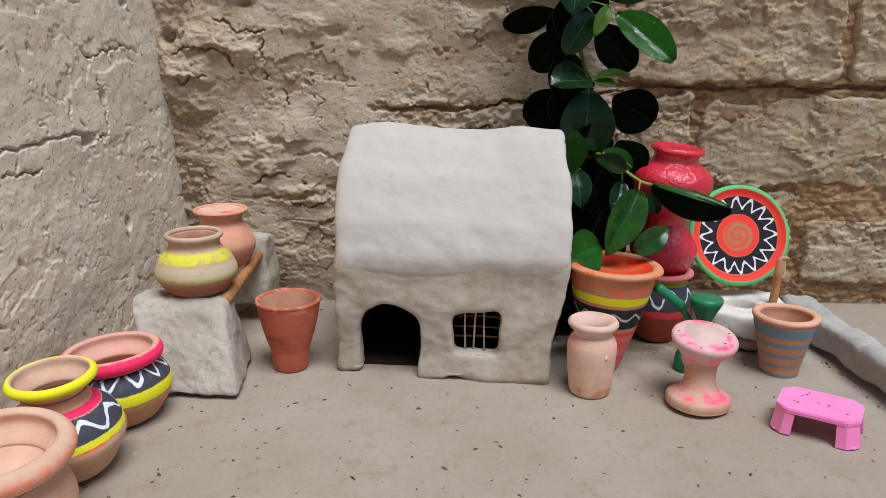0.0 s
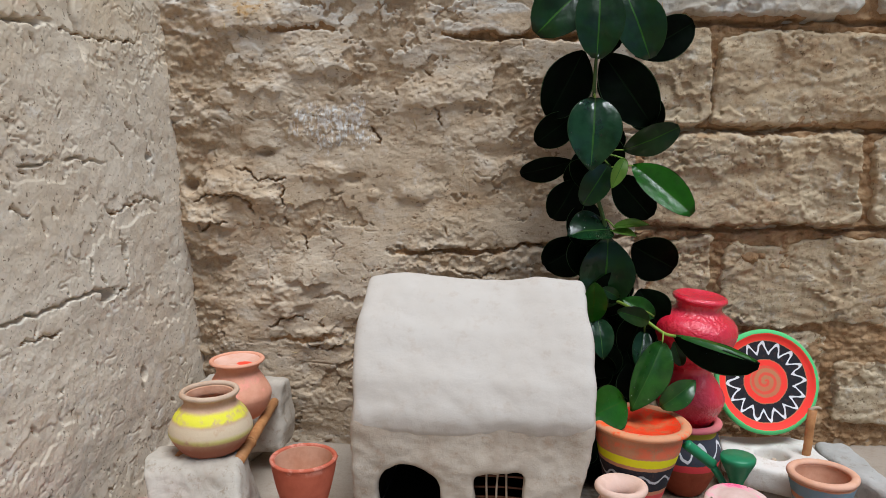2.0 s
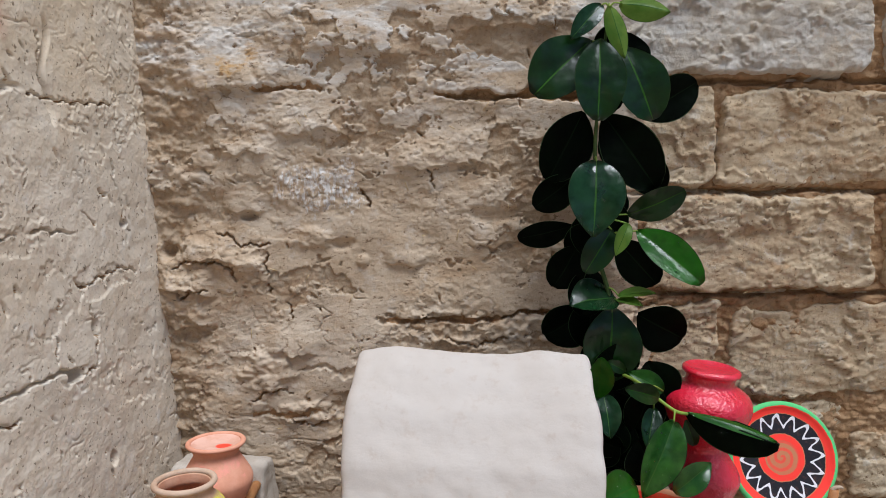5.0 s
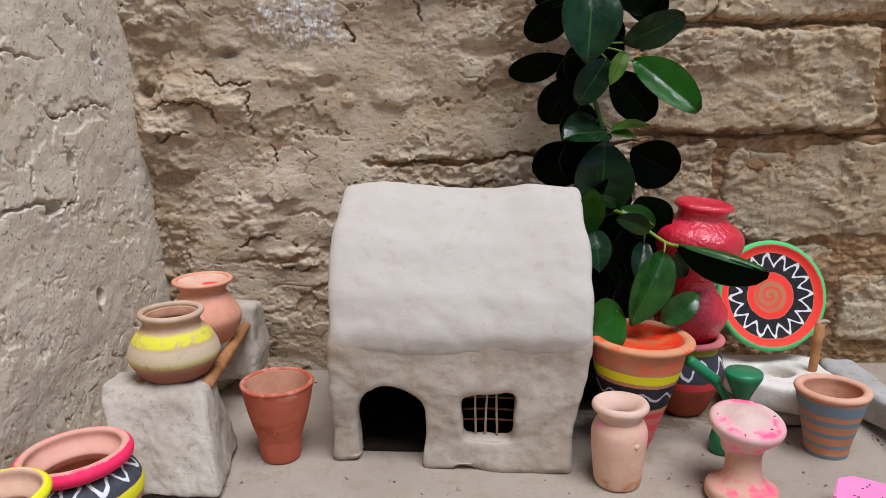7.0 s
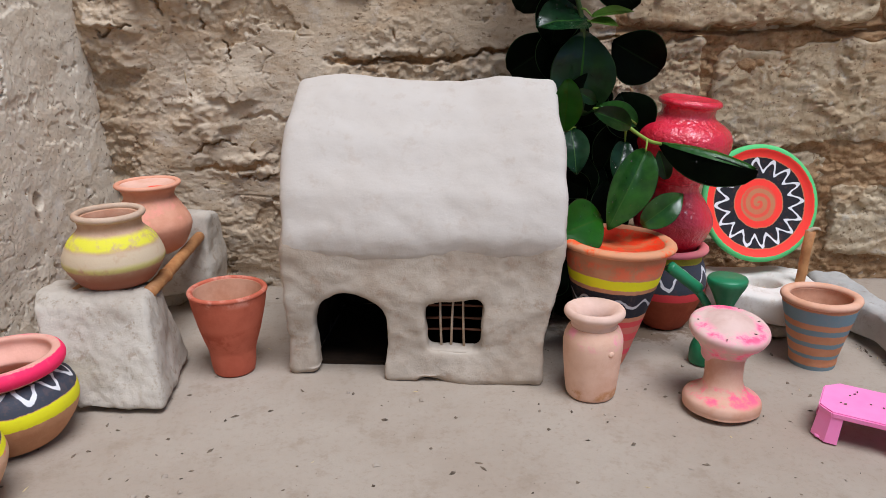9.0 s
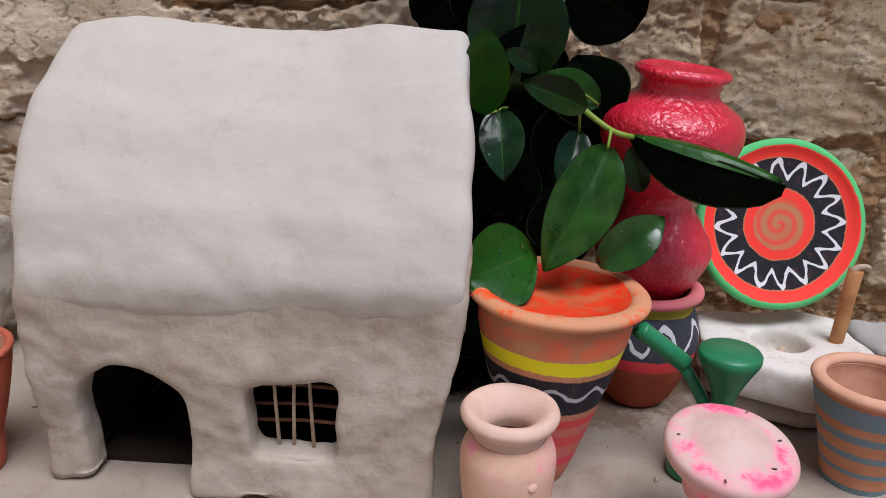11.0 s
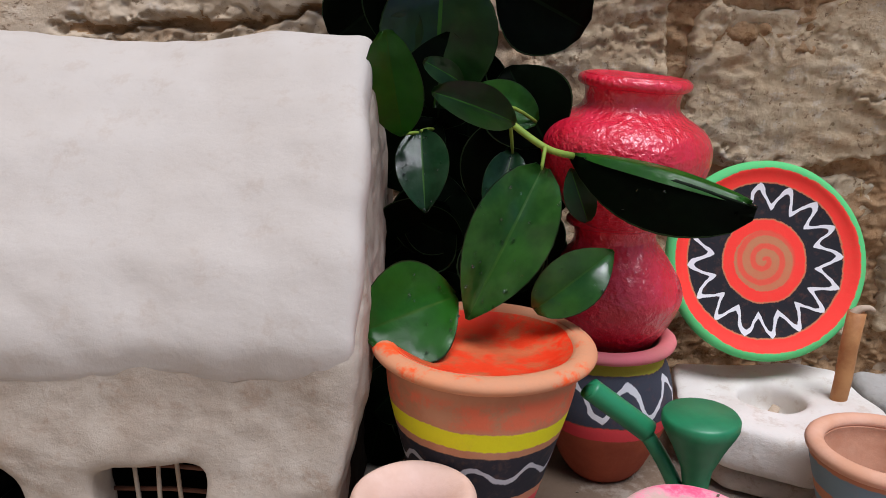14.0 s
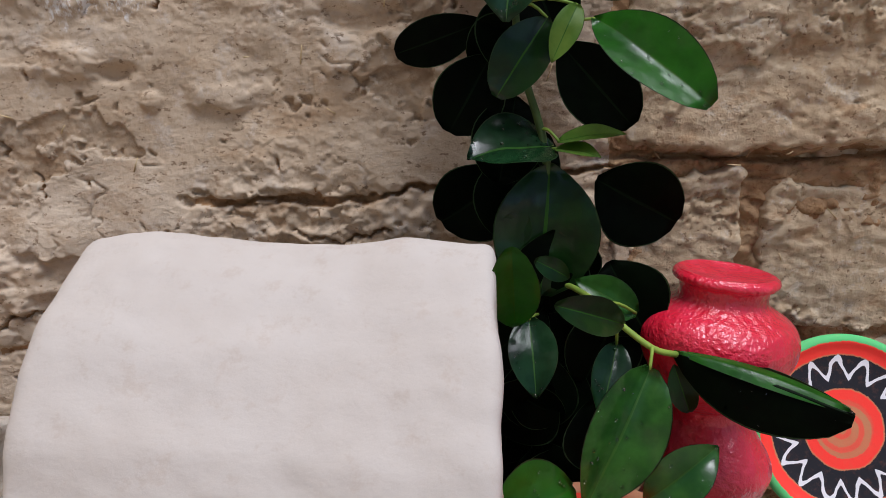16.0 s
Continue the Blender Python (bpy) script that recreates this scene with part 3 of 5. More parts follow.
def scarred(me, us, vs, axis, out, lines, count, seed, zone):
    """Cuts hairline cracks, given as chains of wall places, and many small slanted pits into a wall's sheet; also tells which faces they open."""
    co = np.empty(len(me.vertices) * 3)
    me.vertices.foreach_get("co", co)
    co = co.reshape(len(vs), len(us), 3)
    u, v = np.meshgrid(us, vs)
    wu = u + 0.0016 * np.sin(v * 310 + 40 * u) + 0.0008 * np.sin(v * 910 + 1.7)
    wv = v + 0.0016 * np.sin(u * 290 + 50 * v) + 0.0008 * np.sin(u * 870 + 0.6)
    deep = np.zeros(u.shape)
    for chain in lines:
        for (ax, ay), (bx, by) in zip(chain, chain[1:]):
            dx, dy = bx - ax, by - ay
            k = np.clip(((wu - ax) * dx + (wv - ay) * dy) / (dx * dx + dy * dy), 0, 1)
            d = np.hypot(wu - ax - k * dx, wv - ay - k * dy)
            half = 0.0015 + 0.0007 * np.sin(u * 160 + v * 210) * np.sin(u * 71 - v * 53)
            deep = np.maximum(deep, 0.0075 * np.clip(1.15 - d / half, 0, 1))
    rnd = random.Random(seed)
    ua, va = np.array(us), np.array(vs)
    for _ in range(count):
        cu, cv = rnd.uniform(*zone[0]), rnd.uniform(*zone[1])
        if nz(cu * 11, seed, cv * 11) < rnd.uniform(-0.5, 0.35):
            continue
        r, far, a, d = 0.0009 + 0.0011 * rnd.random() ** 2, rnd.uniform(1.5, 4.5), rnd.gauss(2.0, 0.6), rnd.uniform(0.0025, 0.006)
        i, j, w = int(np.searchsorted(ua, cu)), int(np.searchsorted(va, cv)), int(r * far * 1.4 / 0.0011) + 2
        box = (slice(max(0, j - w), j + w), slice(max(0, i - w), i + w))
        p, q = u[box] - cu, v[box] - cv
        along, across = p * math.cos(a) + q * math.sin(a), q * math.cos(a) - p * math.sin(a)
        deep[box] = np.maximum(deep[box], d * np.clip(1.3 - np.hypot(along / (r * far), across / r), 0, 1))
    co[..., axis] += out * deep
    me.vertices.foreach_set("co", co.ravel())
    me.update()
    return me, (np.minimum(deep[:-1, :-1], deep[1:, 1:]) > 0.0016).ravel().tolist()


NORTH_CRACKS = (((-0.284, 0.376), (-0.270, 0.373), (-0.253, 0.361), (-0.218, 0.361)), ((-0.221, 0.351), (-0.223, 0.340), (-0.222, 0.327)), ((-0.222, 0.314), (-0.220, 0.303)),
                ((-0.199, 0.291), (-0.192, 0.273)), ((-0.027, 0.452), (-0.018, 0.427)), ((-0.335, 0.333), (-0.317, 0.343), (-0.302, 0.338), (-0.288, 0.341), (-0.266, 0.333), (-0.260, 0.318)),
                ((-0.249, 0.165), (-0.230, 0.176), (-0.211, 0.181), (-0.196, 0.177)),
                ((-0.198, 0.142), (-0.176, 0.135), (-0.155, 0.140)), ((-0.337, 0.303), (-0.329, 0.295), (-0.314, 0.306), (-0.293, 0.305)), ((-0.106, 0.428), (-0.096, 0.404)), ((-0.006, 0.245), (0.030, 0.236), (0.066, 0.246)))
NORTH_U, NORTH_V = steps(-0.42, -0.376, 0.004) + steps(-0.372, 0.30, 0.0012) + steps(0.302, 0.80, 0.0022), steps(-0.02, 0.64, 0.0012) + steps(0.643, 0.86, 0.004)
north_sheet, north_open = scarred(flaked(lattice(NORTH_U, NORTH_V, lambda x, z: (x, north_y(z) - north_relief(x, z), z)), NORTH_U, NORTH_V, 1, 1.0, 20, 0.0009, 0.0027, rubbly), NORTH_U, NORTH_V, 1, 1.0, NORTH_CRACKS, 150, 5.0, ((-0.38, 0.26), (0.05, 0.70)))
wall_north = new("wall_north", north_sheet)
wall_north.data.materials.append(MUD_WALL)
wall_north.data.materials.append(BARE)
wall_north.data.materials.append(UNDER)
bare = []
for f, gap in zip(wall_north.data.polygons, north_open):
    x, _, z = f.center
    # open cracks show brown earth, which also gives the shade they would hold
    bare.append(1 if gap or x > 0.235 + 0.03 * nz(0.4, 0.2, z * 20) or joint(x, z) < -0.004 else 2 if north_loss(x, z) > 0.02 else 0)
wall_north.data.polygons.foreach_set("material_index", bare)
tagged(wall_north, "rough mud-plastered brick wall in tan and brown", "wall", kind="structure")


def west_x(y, z):
    return -0.345 - 0.03 * min(z, 0.8) - 0.11 * (0.95 - y) * sstep(-0.6, 0.4, y)


def west_relief(y, z):
    h = 0.004 * nz(1.9, y * 5, z * 6) + 0.0015 * nz(6.1, y * 18, z * 22) + 0.0008 * nz(3.1, y * 70, z * 70)
    h -= 0.0013 * sstep(-0.02, 0.05, broken(y, z, 61.0, -0.12))
    wig = 0.008 * nz(0.7, y * 14, 1.0) + 0.005 * nz(0.7, y * 60, z * 60) + 0.003 * nz(0.7, y * 140, z * 140)
    h += groove(z, 0.522 + wig, 0.0042, 0.014) * sstep(0.74, 0.70, y)
    h += groove(z, 0.391 + 0.8 * wig, 0.0019, 0.010) * sstep(0.80, 0.76, y) * sstep(-0.25, 0.1, nz(4.0, y * 30, 1.0))
    h += groove(z, 0.452 + 1.2 * wig, 0.0020, 0.004) * sstep(0.70, 0.66, y) * sstep(-0.2, 0.1, nz(4.0, y * 34, 6.0))
    for cy, cz, ry, rz, d in ((0.772, 0.247, 0.015, 0.007, 0.016), (0.882, 0.391, 0.007, 0.005, 0.014), (0.810, 0.287, 0.007, 0.010, 0.012), (0.827, 0.142, 0.006, 0.009, 0.010)):
        h -= d * sstep(1.1, 0.7, ((y - cy) / ry) ** 2 + ((z - cz) / rz) ** 2 + 0.5 * nz(y * 90, cy, z * 90))
    h += groove(z, 0.254 + 0.7 * wig, 0.0022, 0.012) * sstep(0.80, 0.75, y)
    h += groove(y, 0.770 + 0.01 * nz(5.0, 1.0, z * 25), 0.005, 0.009) * sstep(0.49, 0.52, z) * sstep(0.60, 0.57, z)
    return h


WEST_CRACKS = (((0.782, 0.340), (0.803, 0.330), (0.819, 0.336), (0.848, 0.339), (0.874, 0.343), (0.900, 0.335)), ((0.805, 0.309), (0.807, 0.296), (0.814, 0.278), (0.809, 0.266), (0.808, 0.249)),
               ((0.756, 0.323), (0.759, 0.315)), ((0.759, 0.252), (0.791, 0.245), (0.809, 0.248)), ((0.763, 0.574), (0.762, 0.548), (0.764, 0.521)), ((0.646, 0.351), (0.668, 0.341)),
               ((0.865, 0.460), (0.869, 0.431)), ((0.811, 0.407), (0.827, 0.394)), ((0.838, 0.431), (0.853, 0.421)), ((0.642, 0.229), (0.692, 0.226)), ((0.750, 0.286), (0.745, 0.264)), ((0.743, 0.519), (0.794, 0.516), (0.872, 0.522)))
WEST_U, WEST_V = steps(0.24, 0.50, 0.003) + steps(0.5013, 0.99, 0.0012), steps(-0.02, 0.64, 0.0013) + steps(0.643, 0.84, 0.004)
west_sheet, west_open = scarred(flaked(lattice(WEST_U, WEST_V, lambda y, z: (west_x(y, z) + west_relief(y, z), y, z)), WEST_U, WEST_V, 0, -1.0, 50, 0.0003, 0.0022, lambda u, v: -0.25 + 0 * u), WEST_U, WEST_V, 0, -1.0, WEST_CRACKS, 420, 9.0, ((0.45, 0.95), (0.03, 0.70)))
wall_west = new("wall_west", west_sheet)
wall_west.data.materials.append(LEFT_WALL)
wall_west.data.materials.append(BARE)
# cracks and pits turn earth-brown, which also stands in for their shade
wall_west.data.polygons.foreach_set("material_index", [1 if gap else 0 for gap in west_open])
tagged(wall_west, "pale tan mud-plastered wall with cracks and pits", "wall", kind="structure")

# the thickness of both walls, and their plain upper and outer stretches
core = prism([(-0.42, 0.985), (3.2, 0.985), (3.2, 1.22), (-0.75, 1.22), (-0.75, -2.5), (-0.60, -2.5), (-0.60, 0.3), (-0.42, 0.6)], "z", -0.02, 1.9)
part("wall_core", core, MUD_WALL, None, "plain outer mud brick of the yard wall", smooth=False)
tagged(bpy.data.objects["wall_core"], category="wall", kind="structure")


def rise(x, y):
    return 0.0016 * nz(x * 7, y * 7, 0.2) + 0.0006 * nz(x * 30, y * 30, 3.2) - 0.001


def reach(lo, hi, d, far):
    """Fine steps over the yard and ever wider ones out to the horizon."""
    inner, out, back, s = steps(lo, hi, d), [], [], d
    a, b = lo, hi
    while b < far:
        s *= 1.6
        a, b = a - s, b + s
        out.append(b)
        back.insert(0, a)
    return back + inner + out


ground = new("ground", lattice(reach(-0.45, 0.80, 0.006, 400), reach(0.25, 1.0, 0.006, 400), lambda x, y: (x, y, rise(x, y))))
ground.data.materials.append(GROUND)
tagged(ground, "smooth grey-beige mud floor of the yard", "ground", kind="structure")


# ---- the toy house ----
house = thing("toy_house", pose(0.012, 0.721, 0, 0, 0, -4.5), "whitewashed clay toy house with arched door and barred window", "toy house")


def settle(c):
    """The house leans a little and is drawn in towards the top on one side."""
    c.x += (0.017 * sstep(0.0, 0.14, c.z) - 0.085 * max(0.0, c.y)) * sstep(-0.11, 0.11, c.x)
    c.z += (0.0050 * nz(c.x * 20, 3.2, 0.7) + 0.0028 * nz(c.x * 62, 3.2, 0.7)) * sstep(0.09, 0.12, c.z) * sstep(0.16, 0.13, c.z)
    c.y += 0.010 * sstep(-0.06, -0.085, c.x) * sstep(0.10, 0.0, c.z) * sstep(0.05, 0.0, c.y)
    c.y -= (0.0045 * sstep(0.11, 0.06, c.z) + 0.002 * sstep(0.03, 0.0, c.z)) * sstep(0.06, 0.02, c.y)
    c.z += (0.0016 + 0.007 * max(0.0, nz(c.x * 34, 0.2, c.y * 34)) + 0.002 * max(0.0, nz(c.x * 120, 0.2, c.y * 120))) * sstep(0.006, 0.0, c.z)
    c.z += 0.0018 * nz(c.x * 26, 0.2, 0.7) * sstep(0.2, 0.25, c.z)
    return c


gable = [(0.0, -0.004), (0.0, 0.126), (0.030, 0.180), (0.066, 0.222), (0.100, 0.238), (0.134, 0.222), (0.170, 0.178), (0.190, 0.126), (0.190, -0.004)]
room = [(0.026, -0.02), (0.026, 0.118), (0.050, 0.170), (0.100, 0.206), (0.150, 0.170), (0.171, 0.118), (0.171, -0.02)]
arch = [(-0.091, -0.02), (-0.029, -0.02)] + [(-0.060 + 0.031 * math.cos(a), 0.0515 + 0.0275 * math.sin(a)) for a in (math.pi * k / 14 for k in range(15))]
pane = [(0.0115, 0.0290), (0.0570, 0.0280), (0.0520, 0.0710), (0.0470, 0.0745), (0.0150, 0.0755), (0.0050, 0.0725)]
house_wall = part("wall", modelled("wall", block(gable, "x", -0.117, 0.114), [block(room, "x", -0.101, 0.095), block(arch, "y", -0.05, 0.06), block(pane, "y", -0.05, 0.06)],
                      HOUSE_WALL, 0.0024, 3, ((11, 0.005), (30, 0.0020), (75, 0.0010), (150, 0.0006)), settle), None, house, "dull grey-beige clay wall with arched doorway")
slope = [(0.0005, 0.108), (-0.0035, 0.131), (0.010, 0.168), (0.042, 0.214), (0.074, 0.245), (0.094, 0.2575), (0.102, 0.2595), (0.112, 0.2555), (0.142, 0.234), (0.182, 0.180), (0.200, 0.136), (0.198, 0.112),
         (0.184, 0.112), (0.170, 0.160), (0.134, 0.208), (0.100, 0.236), (0.066, 0.208), (0.028, 0.160), (0.012, 0.112)]
part("roof", modelled("roof", block(slope, "x", -0.1180, 0.1155), [], WASH, 0.0026, 6, ((12, 0.0055), (30, 0.0020), (80, 0.0007)), settle), None, house, "smooth off-white clay roof")
# inner faces behind the openings get the near-black shade colour
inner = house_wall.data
inner.materials.append(ROOM_SHADE)
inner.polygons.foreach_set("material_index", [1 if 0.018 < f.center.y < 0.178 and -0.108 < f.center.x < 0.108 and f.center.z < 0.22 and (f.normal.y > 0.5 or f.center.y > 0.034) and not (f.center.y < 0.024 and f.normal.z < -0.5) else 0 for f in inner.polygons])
part("window_sill", modelled("window_sill", block([(0.010, 0.0005), (0.059, 0.0005), (0.059, 0.018), (0.011, 0.018)], "z", 0.0240, 0.0282), [], HOUSE_WALL, 0.0010, 3, ((60, 0.0016), (160, 0.0006))), None, house, "pale worn clay window sill")
# pad added on the room floor, near-black to stand for shade
part("floor_shade", prism([(-0.099, 0.026), (0.093, 0.026), (0.093, 0.169), (-0.099, 0.169)], "z", -0.002, 0.0032), ROOM_SHADE, house, "near-black pad for the shade on the house floor", smooth=False)
for i, x in enumerate((0.0210, 0.0315, 0.0415)):
    lean = 0.001 * (-1) ** i
    part("window_bar", tube([(x + lean + 0.001, 0.0115, 0.023), (x + 0.001, 0.0123, 0.055), (x - lean + 0.002, 0.0115, 0.082)], 0.0012, 0.0010, 8), TWIG, house, "thin pale twig bar")
for z in (0.042, 0.053, 0.065):
    part("window_bar", tube([(0.008, 0.0155, z), (0.036, 0.0160, z + 0.001), (0.070, 0.0155, z)], 0.0011, 0.0011, 8), RUST, house, "thin dark twig crossbar")


# ---- pots on the right ----
INSIDE = plain("bare_clay_inside", lin(208, 160, 132), lin(190, 136, 106), 35)
GLOSS = Nodes("red_gloss", 0.40, 0.0, 0.5)
GLOSS.bump(GLOSS.noise(70, 3, 0.5), 0.35, 0.002)
GLOSS.bump(GLOSS.math("MULTIPLY", GLOSS.noise(230, 2, 0.5), GLOSS.ramp(GLOSS.noise(34, 3, 0.6), 0.25, 0.55)), 0.85, 0.0022)
GLOSS.bump(GLOSS.noise(620, 2, 0.5), 0.65, 0.0008)
GLOSS.p.inputs["Coat Weight"].default_value, GLOSS.p.inputs["Coat Roughness"].default_value = 0.9, 0.13
CRIMSON = GLOSS.colour(GLOSS.mix(GLOSS.ramp(GLOSS.noise(60, 5, 0.7), 0.42, 0.72), lin(212, 22, 52), lin(224, 48, 76)))


def pot(name, m, label, outer, material, rim=None, rim_material=None, rim_label="", wall=0.004, seed=0.0, group=""):
    """A turned pot: a body and, where it has one, a rolled rim (radius, height, thickness, squash)."""
    t = thing(name, m, label, "pot", group)
    body = part("body", lathe(hollow(outer, wall), 64, 0.02, seed), (material, INSIDE), t)
    body.data.polygons.foreach_set("material_index", [1 if material is not CRIMSON and f.normal.x * f.center.x + f.normal.y * f.center.y < -1e-5 and f.center.z > outer[0][1] + 0.8 * wall or f.normal.z > 0.8 and f.center.xy.length < outer[0][0] else 0 for f in body.data.polygons])
    if rim:
        part("rim", ring(*rim, wobble=0.02, seed=seed), rim_material or material, t, rim_label)
    return t


big = painted("orange_pot", CLAY, CLAY2, ((0.086, 0.095, YELLOW), (0.058, 0.082, lin(46, 46, 54)), (0.047, 0.053, lin(226, 84, 88)), (0.032, 0.040, lin(232, 92, 96)), (0.016, 0.022, lin(236, 84, 104))), (0.0715, 0.0038, 0.0014, 9, lin(200, 200, 204)), ((0.0, 0.060, lin(220, 122, 112), 1.1), (0.094, 0.112, lin(232, 120, 84), 0.8)))
rim_orange = painted("orange_rim", lin(222, 148, 104), CLAY, (), None, ((0.080, 0.2, lin(240, 92, 36), 0.30),))
planter = pot("flower_pot", pose(0.1885, 0.753, 0, 0, 3.0, 0), "tapered clay pot with yellow band and white zigzag", [(0.0162, 0.0000), (0.0209, 0.0124), (0.0333, 0.0581), (0.0418, 0.0913), (0.0442, 0.1068), (0.0437, 0.1182)],
              big, (0.0462, 0.1192, 0.0058, 0.64), rim_orange, "orange-smeared rolled rim", seed=1.1)
part("lid", lathe(spline([(0, 0.1120), (0.017, 0.1124), (0.030, 0.1150), (0.0442, 0.1225)], 4) + [(0.0432, 0.118), (0, 0.103)], 64, 0.02, 2.0), painted("orange_dish", lin(212, 112, 70), lin(196, 90, 54), (), None, ((0.09, 0.2, lin(244, 54, 18), 0.72),), rough=0.4), planter, "shallow orange-smeared clay dish")

jar_m = painted("jar_clay", PALE, PALE2, (), None, ((0.046, 0.072, lin(240, 156, 172), 0.38), (0.0, 0.012, lin(196, 140, 96), 0.5)))
jar = pot("clay_jar", pose(0.1651, 0.694, 0), "pale pink-tinged clay jar with a short neck", [(0.0197, 0.0000), (0.0217, 0.0056), (0.0243, 0.0318), (0.0252, 0.0505), (0.0226, 0.0598), (0.0197, 0.0636)],
          jar_m, seed=3.0)
part("rim", lathe(spline([(0.0125, 0.0590), (0.0188, 0.0622), (0.0197, 0.0678), (0.0246, 0.0725), (0.0256, 0.0762), (0.0232, 0.0793), (0.0190, 0.0784), (0.0140, 0.0735), (0.0112, 0.0665), (0.0125, 0.0590)], 5), 64, 0.02, 3.0), painted("jar_rim", lin(228, 196, 180), lin(216, 180, 160)), jar, "dusty pale flared rim")
part("knob", lathe(spline([(0, 0.002), (0.002, 0.0016), (0.0032, 0.0), (0.0034, -0.002)], 3), 16), jar_m, jar).matrix_basis = pose(0.0105, -0.0218, 0.046, 78, 0, 26)

mush_m = painted("pink_clay", lin(214, 172, 150), lin(202, 150, 124), (), None, ((0.0095, 0.023, lin(246, 100, 134), 0.62),))
stand = thing("clay_hourglass", pose(0.2684, 0.6661, 0), "waisted clay piece dabbed with bright pink", "toy")
foot_bm = lathe(spline([(0, 0), (0.0277, 0.0), (0.0310, 0.003), (0.0310, 0.0085), (0.0280, 0.0120), (0.0200, 0.0155), (0.0160, 0.0215), (0.0152, 0.030), (0.0158, 0.040), (0.0156, 0.048), (0, 0.050)], 5), 64, 0.03, 4.0)
for v in foot_bm.verts:
    v.co.x, v.co.y = v.co.x + 0.05 * max(0.0, v.co.z - 0.010), v.co.y + 0.26 * max(0.0, v.co.z - 0.010)
part("foot", foot_bm, mush_m, stand).matrix_basis = pose(0, 0, 0.0012, -2, 2, 0)
cap_bm = lathe(spline([(0.0000, -0.0136), (0.0163, -0.0136), (0.0191, -0.0058), (0.0244, 0.0029), (0.0301, 0.0092), (0.0323, 0.0141), (0.0314, 0.0179), (0.0277, 0.0199), (0.0215, 0.0206), (0.0158, 0.0228), (0.0086, 0.0250), (0.0000, 0.0256)], 5), 64, 0.02, 5.0)
part("cap", cap_bm, painted("cap_clay", lin(220, 190, 180), lin(206, 170, 158), (), None, ((0.016, 0.034, lin(246, 158, 178), 0.75), (0.018, 0.032, lin(250, 96, 136), 0.45)), True), stand, "low-domed pale cap with pink dabs").matrix_basis = pose(0.0039, 0.0125, 0.0523, 9, 2, 0)

BLUE = lin(122, 146, 156)
stripe = painted("striped_clay", lin(204, 144, 108), CLAY2, ((0.0490, 0.0615, BLUE), (0.0375, 0.0430, BLUE), (0.0250, 0.0295, BLUE), (0.0130, 0.0165, BLUE), (-0.001, 0.0050, BLUE)))
pot("striped_cup", pose(0.3852, 0.7513, -0.002), "tapered clay cup with blue painted stripes", [(0.0196, 0.0000), (0.0207, 0.0059), (0.0212, 0.0119), (0.0256, 0.0317), (0.0303, 0.0515), (0.0324, 0.0605), (0.0324, 0.0654)],
    stripe, (0.0305, 0.0669, 0.0044, 0.8), painted("cup_rim", lin(224, 176, 150), lin(214, 160, 128)), wall=0.006, seed=6.0)

bowl_m = painted("banded_bowl", lin(170, 84, 56), lin(150, 70, 46), ((0.074, 0.087, lin(176, 170, 52)), (0.0455, 0.074, SLATE), (0.0365, 0.0450, lin(226, 70, 76))), (0.0595, 0.0095, 0.0021, 8, CHALK))
pot("banded_pot", pose(0.2715, 0.845, 0), "brown clay pot with slate band and white zigzag", [(0.0200, 0.0000), (0.0260, 0.0087), (0.0360, 0.0327), (0.0390, 0.0501), (0.0360, 0.0676), (0.0310, 0.0785), (0.0330, 0.0850)],
    bowl_m, (0.034, 0.085, 0.005, 0.7), painted("pink_rim", lin(226, 120, 130), lin(212, 128, 124)), "dusty pink rolled rim", seed=7.0)
pot("red_pot", pose(0.274, 0.852, 0.076), "glossy crimson clay pot stacked in another pot", [(0.018, 0), (0.028, 0.010), (0.0385, 0.030), (0.0385, 0.042), (0.030, 0.058), (0.0235, 0.068), (0.0245, 0.076), (0.0265, 0.079)], CRIMSON, (0.0255, 0.079, 0.003, 0.9), CRIMSON, seed=8.0, group="crimson pots")
top_pot = pot("red_pot", pose(0.2710, 0.846, 0.153, 3, 5, 0), "glossy crimson clay pot stacked on top of another", [(0.018, 0), (0.026, 0.006), (0.042, 0.028), (0.0465, 0.044), (0.042, 0.056), (0.030, 0.064), (0.0258, 0.068), (0.0255, 0.074), (0.0275, 0.0785)],
    CRIMSON, (0.0268, 0.0800, 0.0036, 0.9), CRIMSON, seed=9.0, group="crimson pots")
part("lid", lathe(spline([(0, 0.0806), (0.012, 0.0808), (0.021, 0.0818), (0.0268, 0.0836), (0.0282, 0.0820)], 4) + [(0.025, 0.079), (0, 0.077)], 48, 0.03, 6.0), CRIMSON, top_pot, "granular red flat top")

# the painted plate that leans on the wall
plate = thing("painted_plate", pose(0.375, 0.8854, 0.1200, 73, 0, 2), "round painted clay plate with white zigzag ring", "plate")
plate_m = painted("plate_paint", lin(196, 132, 92), lin(206, 120, 84), ((0.0190, 0.0260, RED), (0.0268, 0.0488, lin(34, 34, 40)), (0.0496, 0.0578, RED), (0.0580, 0.08, GREEN)),
                  (0.0405, 0.0064, 0.0022, 16, CHALK), (), True, spiral=(0.0200, 0.0085, lin(236, 84, 66)))
part("dish", lathe(spline([(0, -0.006), (0.040, -0.006), (0.056, -0.004), (0.0625, 0.001), (0.0622, 0.005), (0.0580, 0.0065), (0.052, 0.0035), (0.040, 0.0015), (0.020, 0.001), (0, 0.001)], 5), 96, 0.01, 3.3), plate_m, plate)

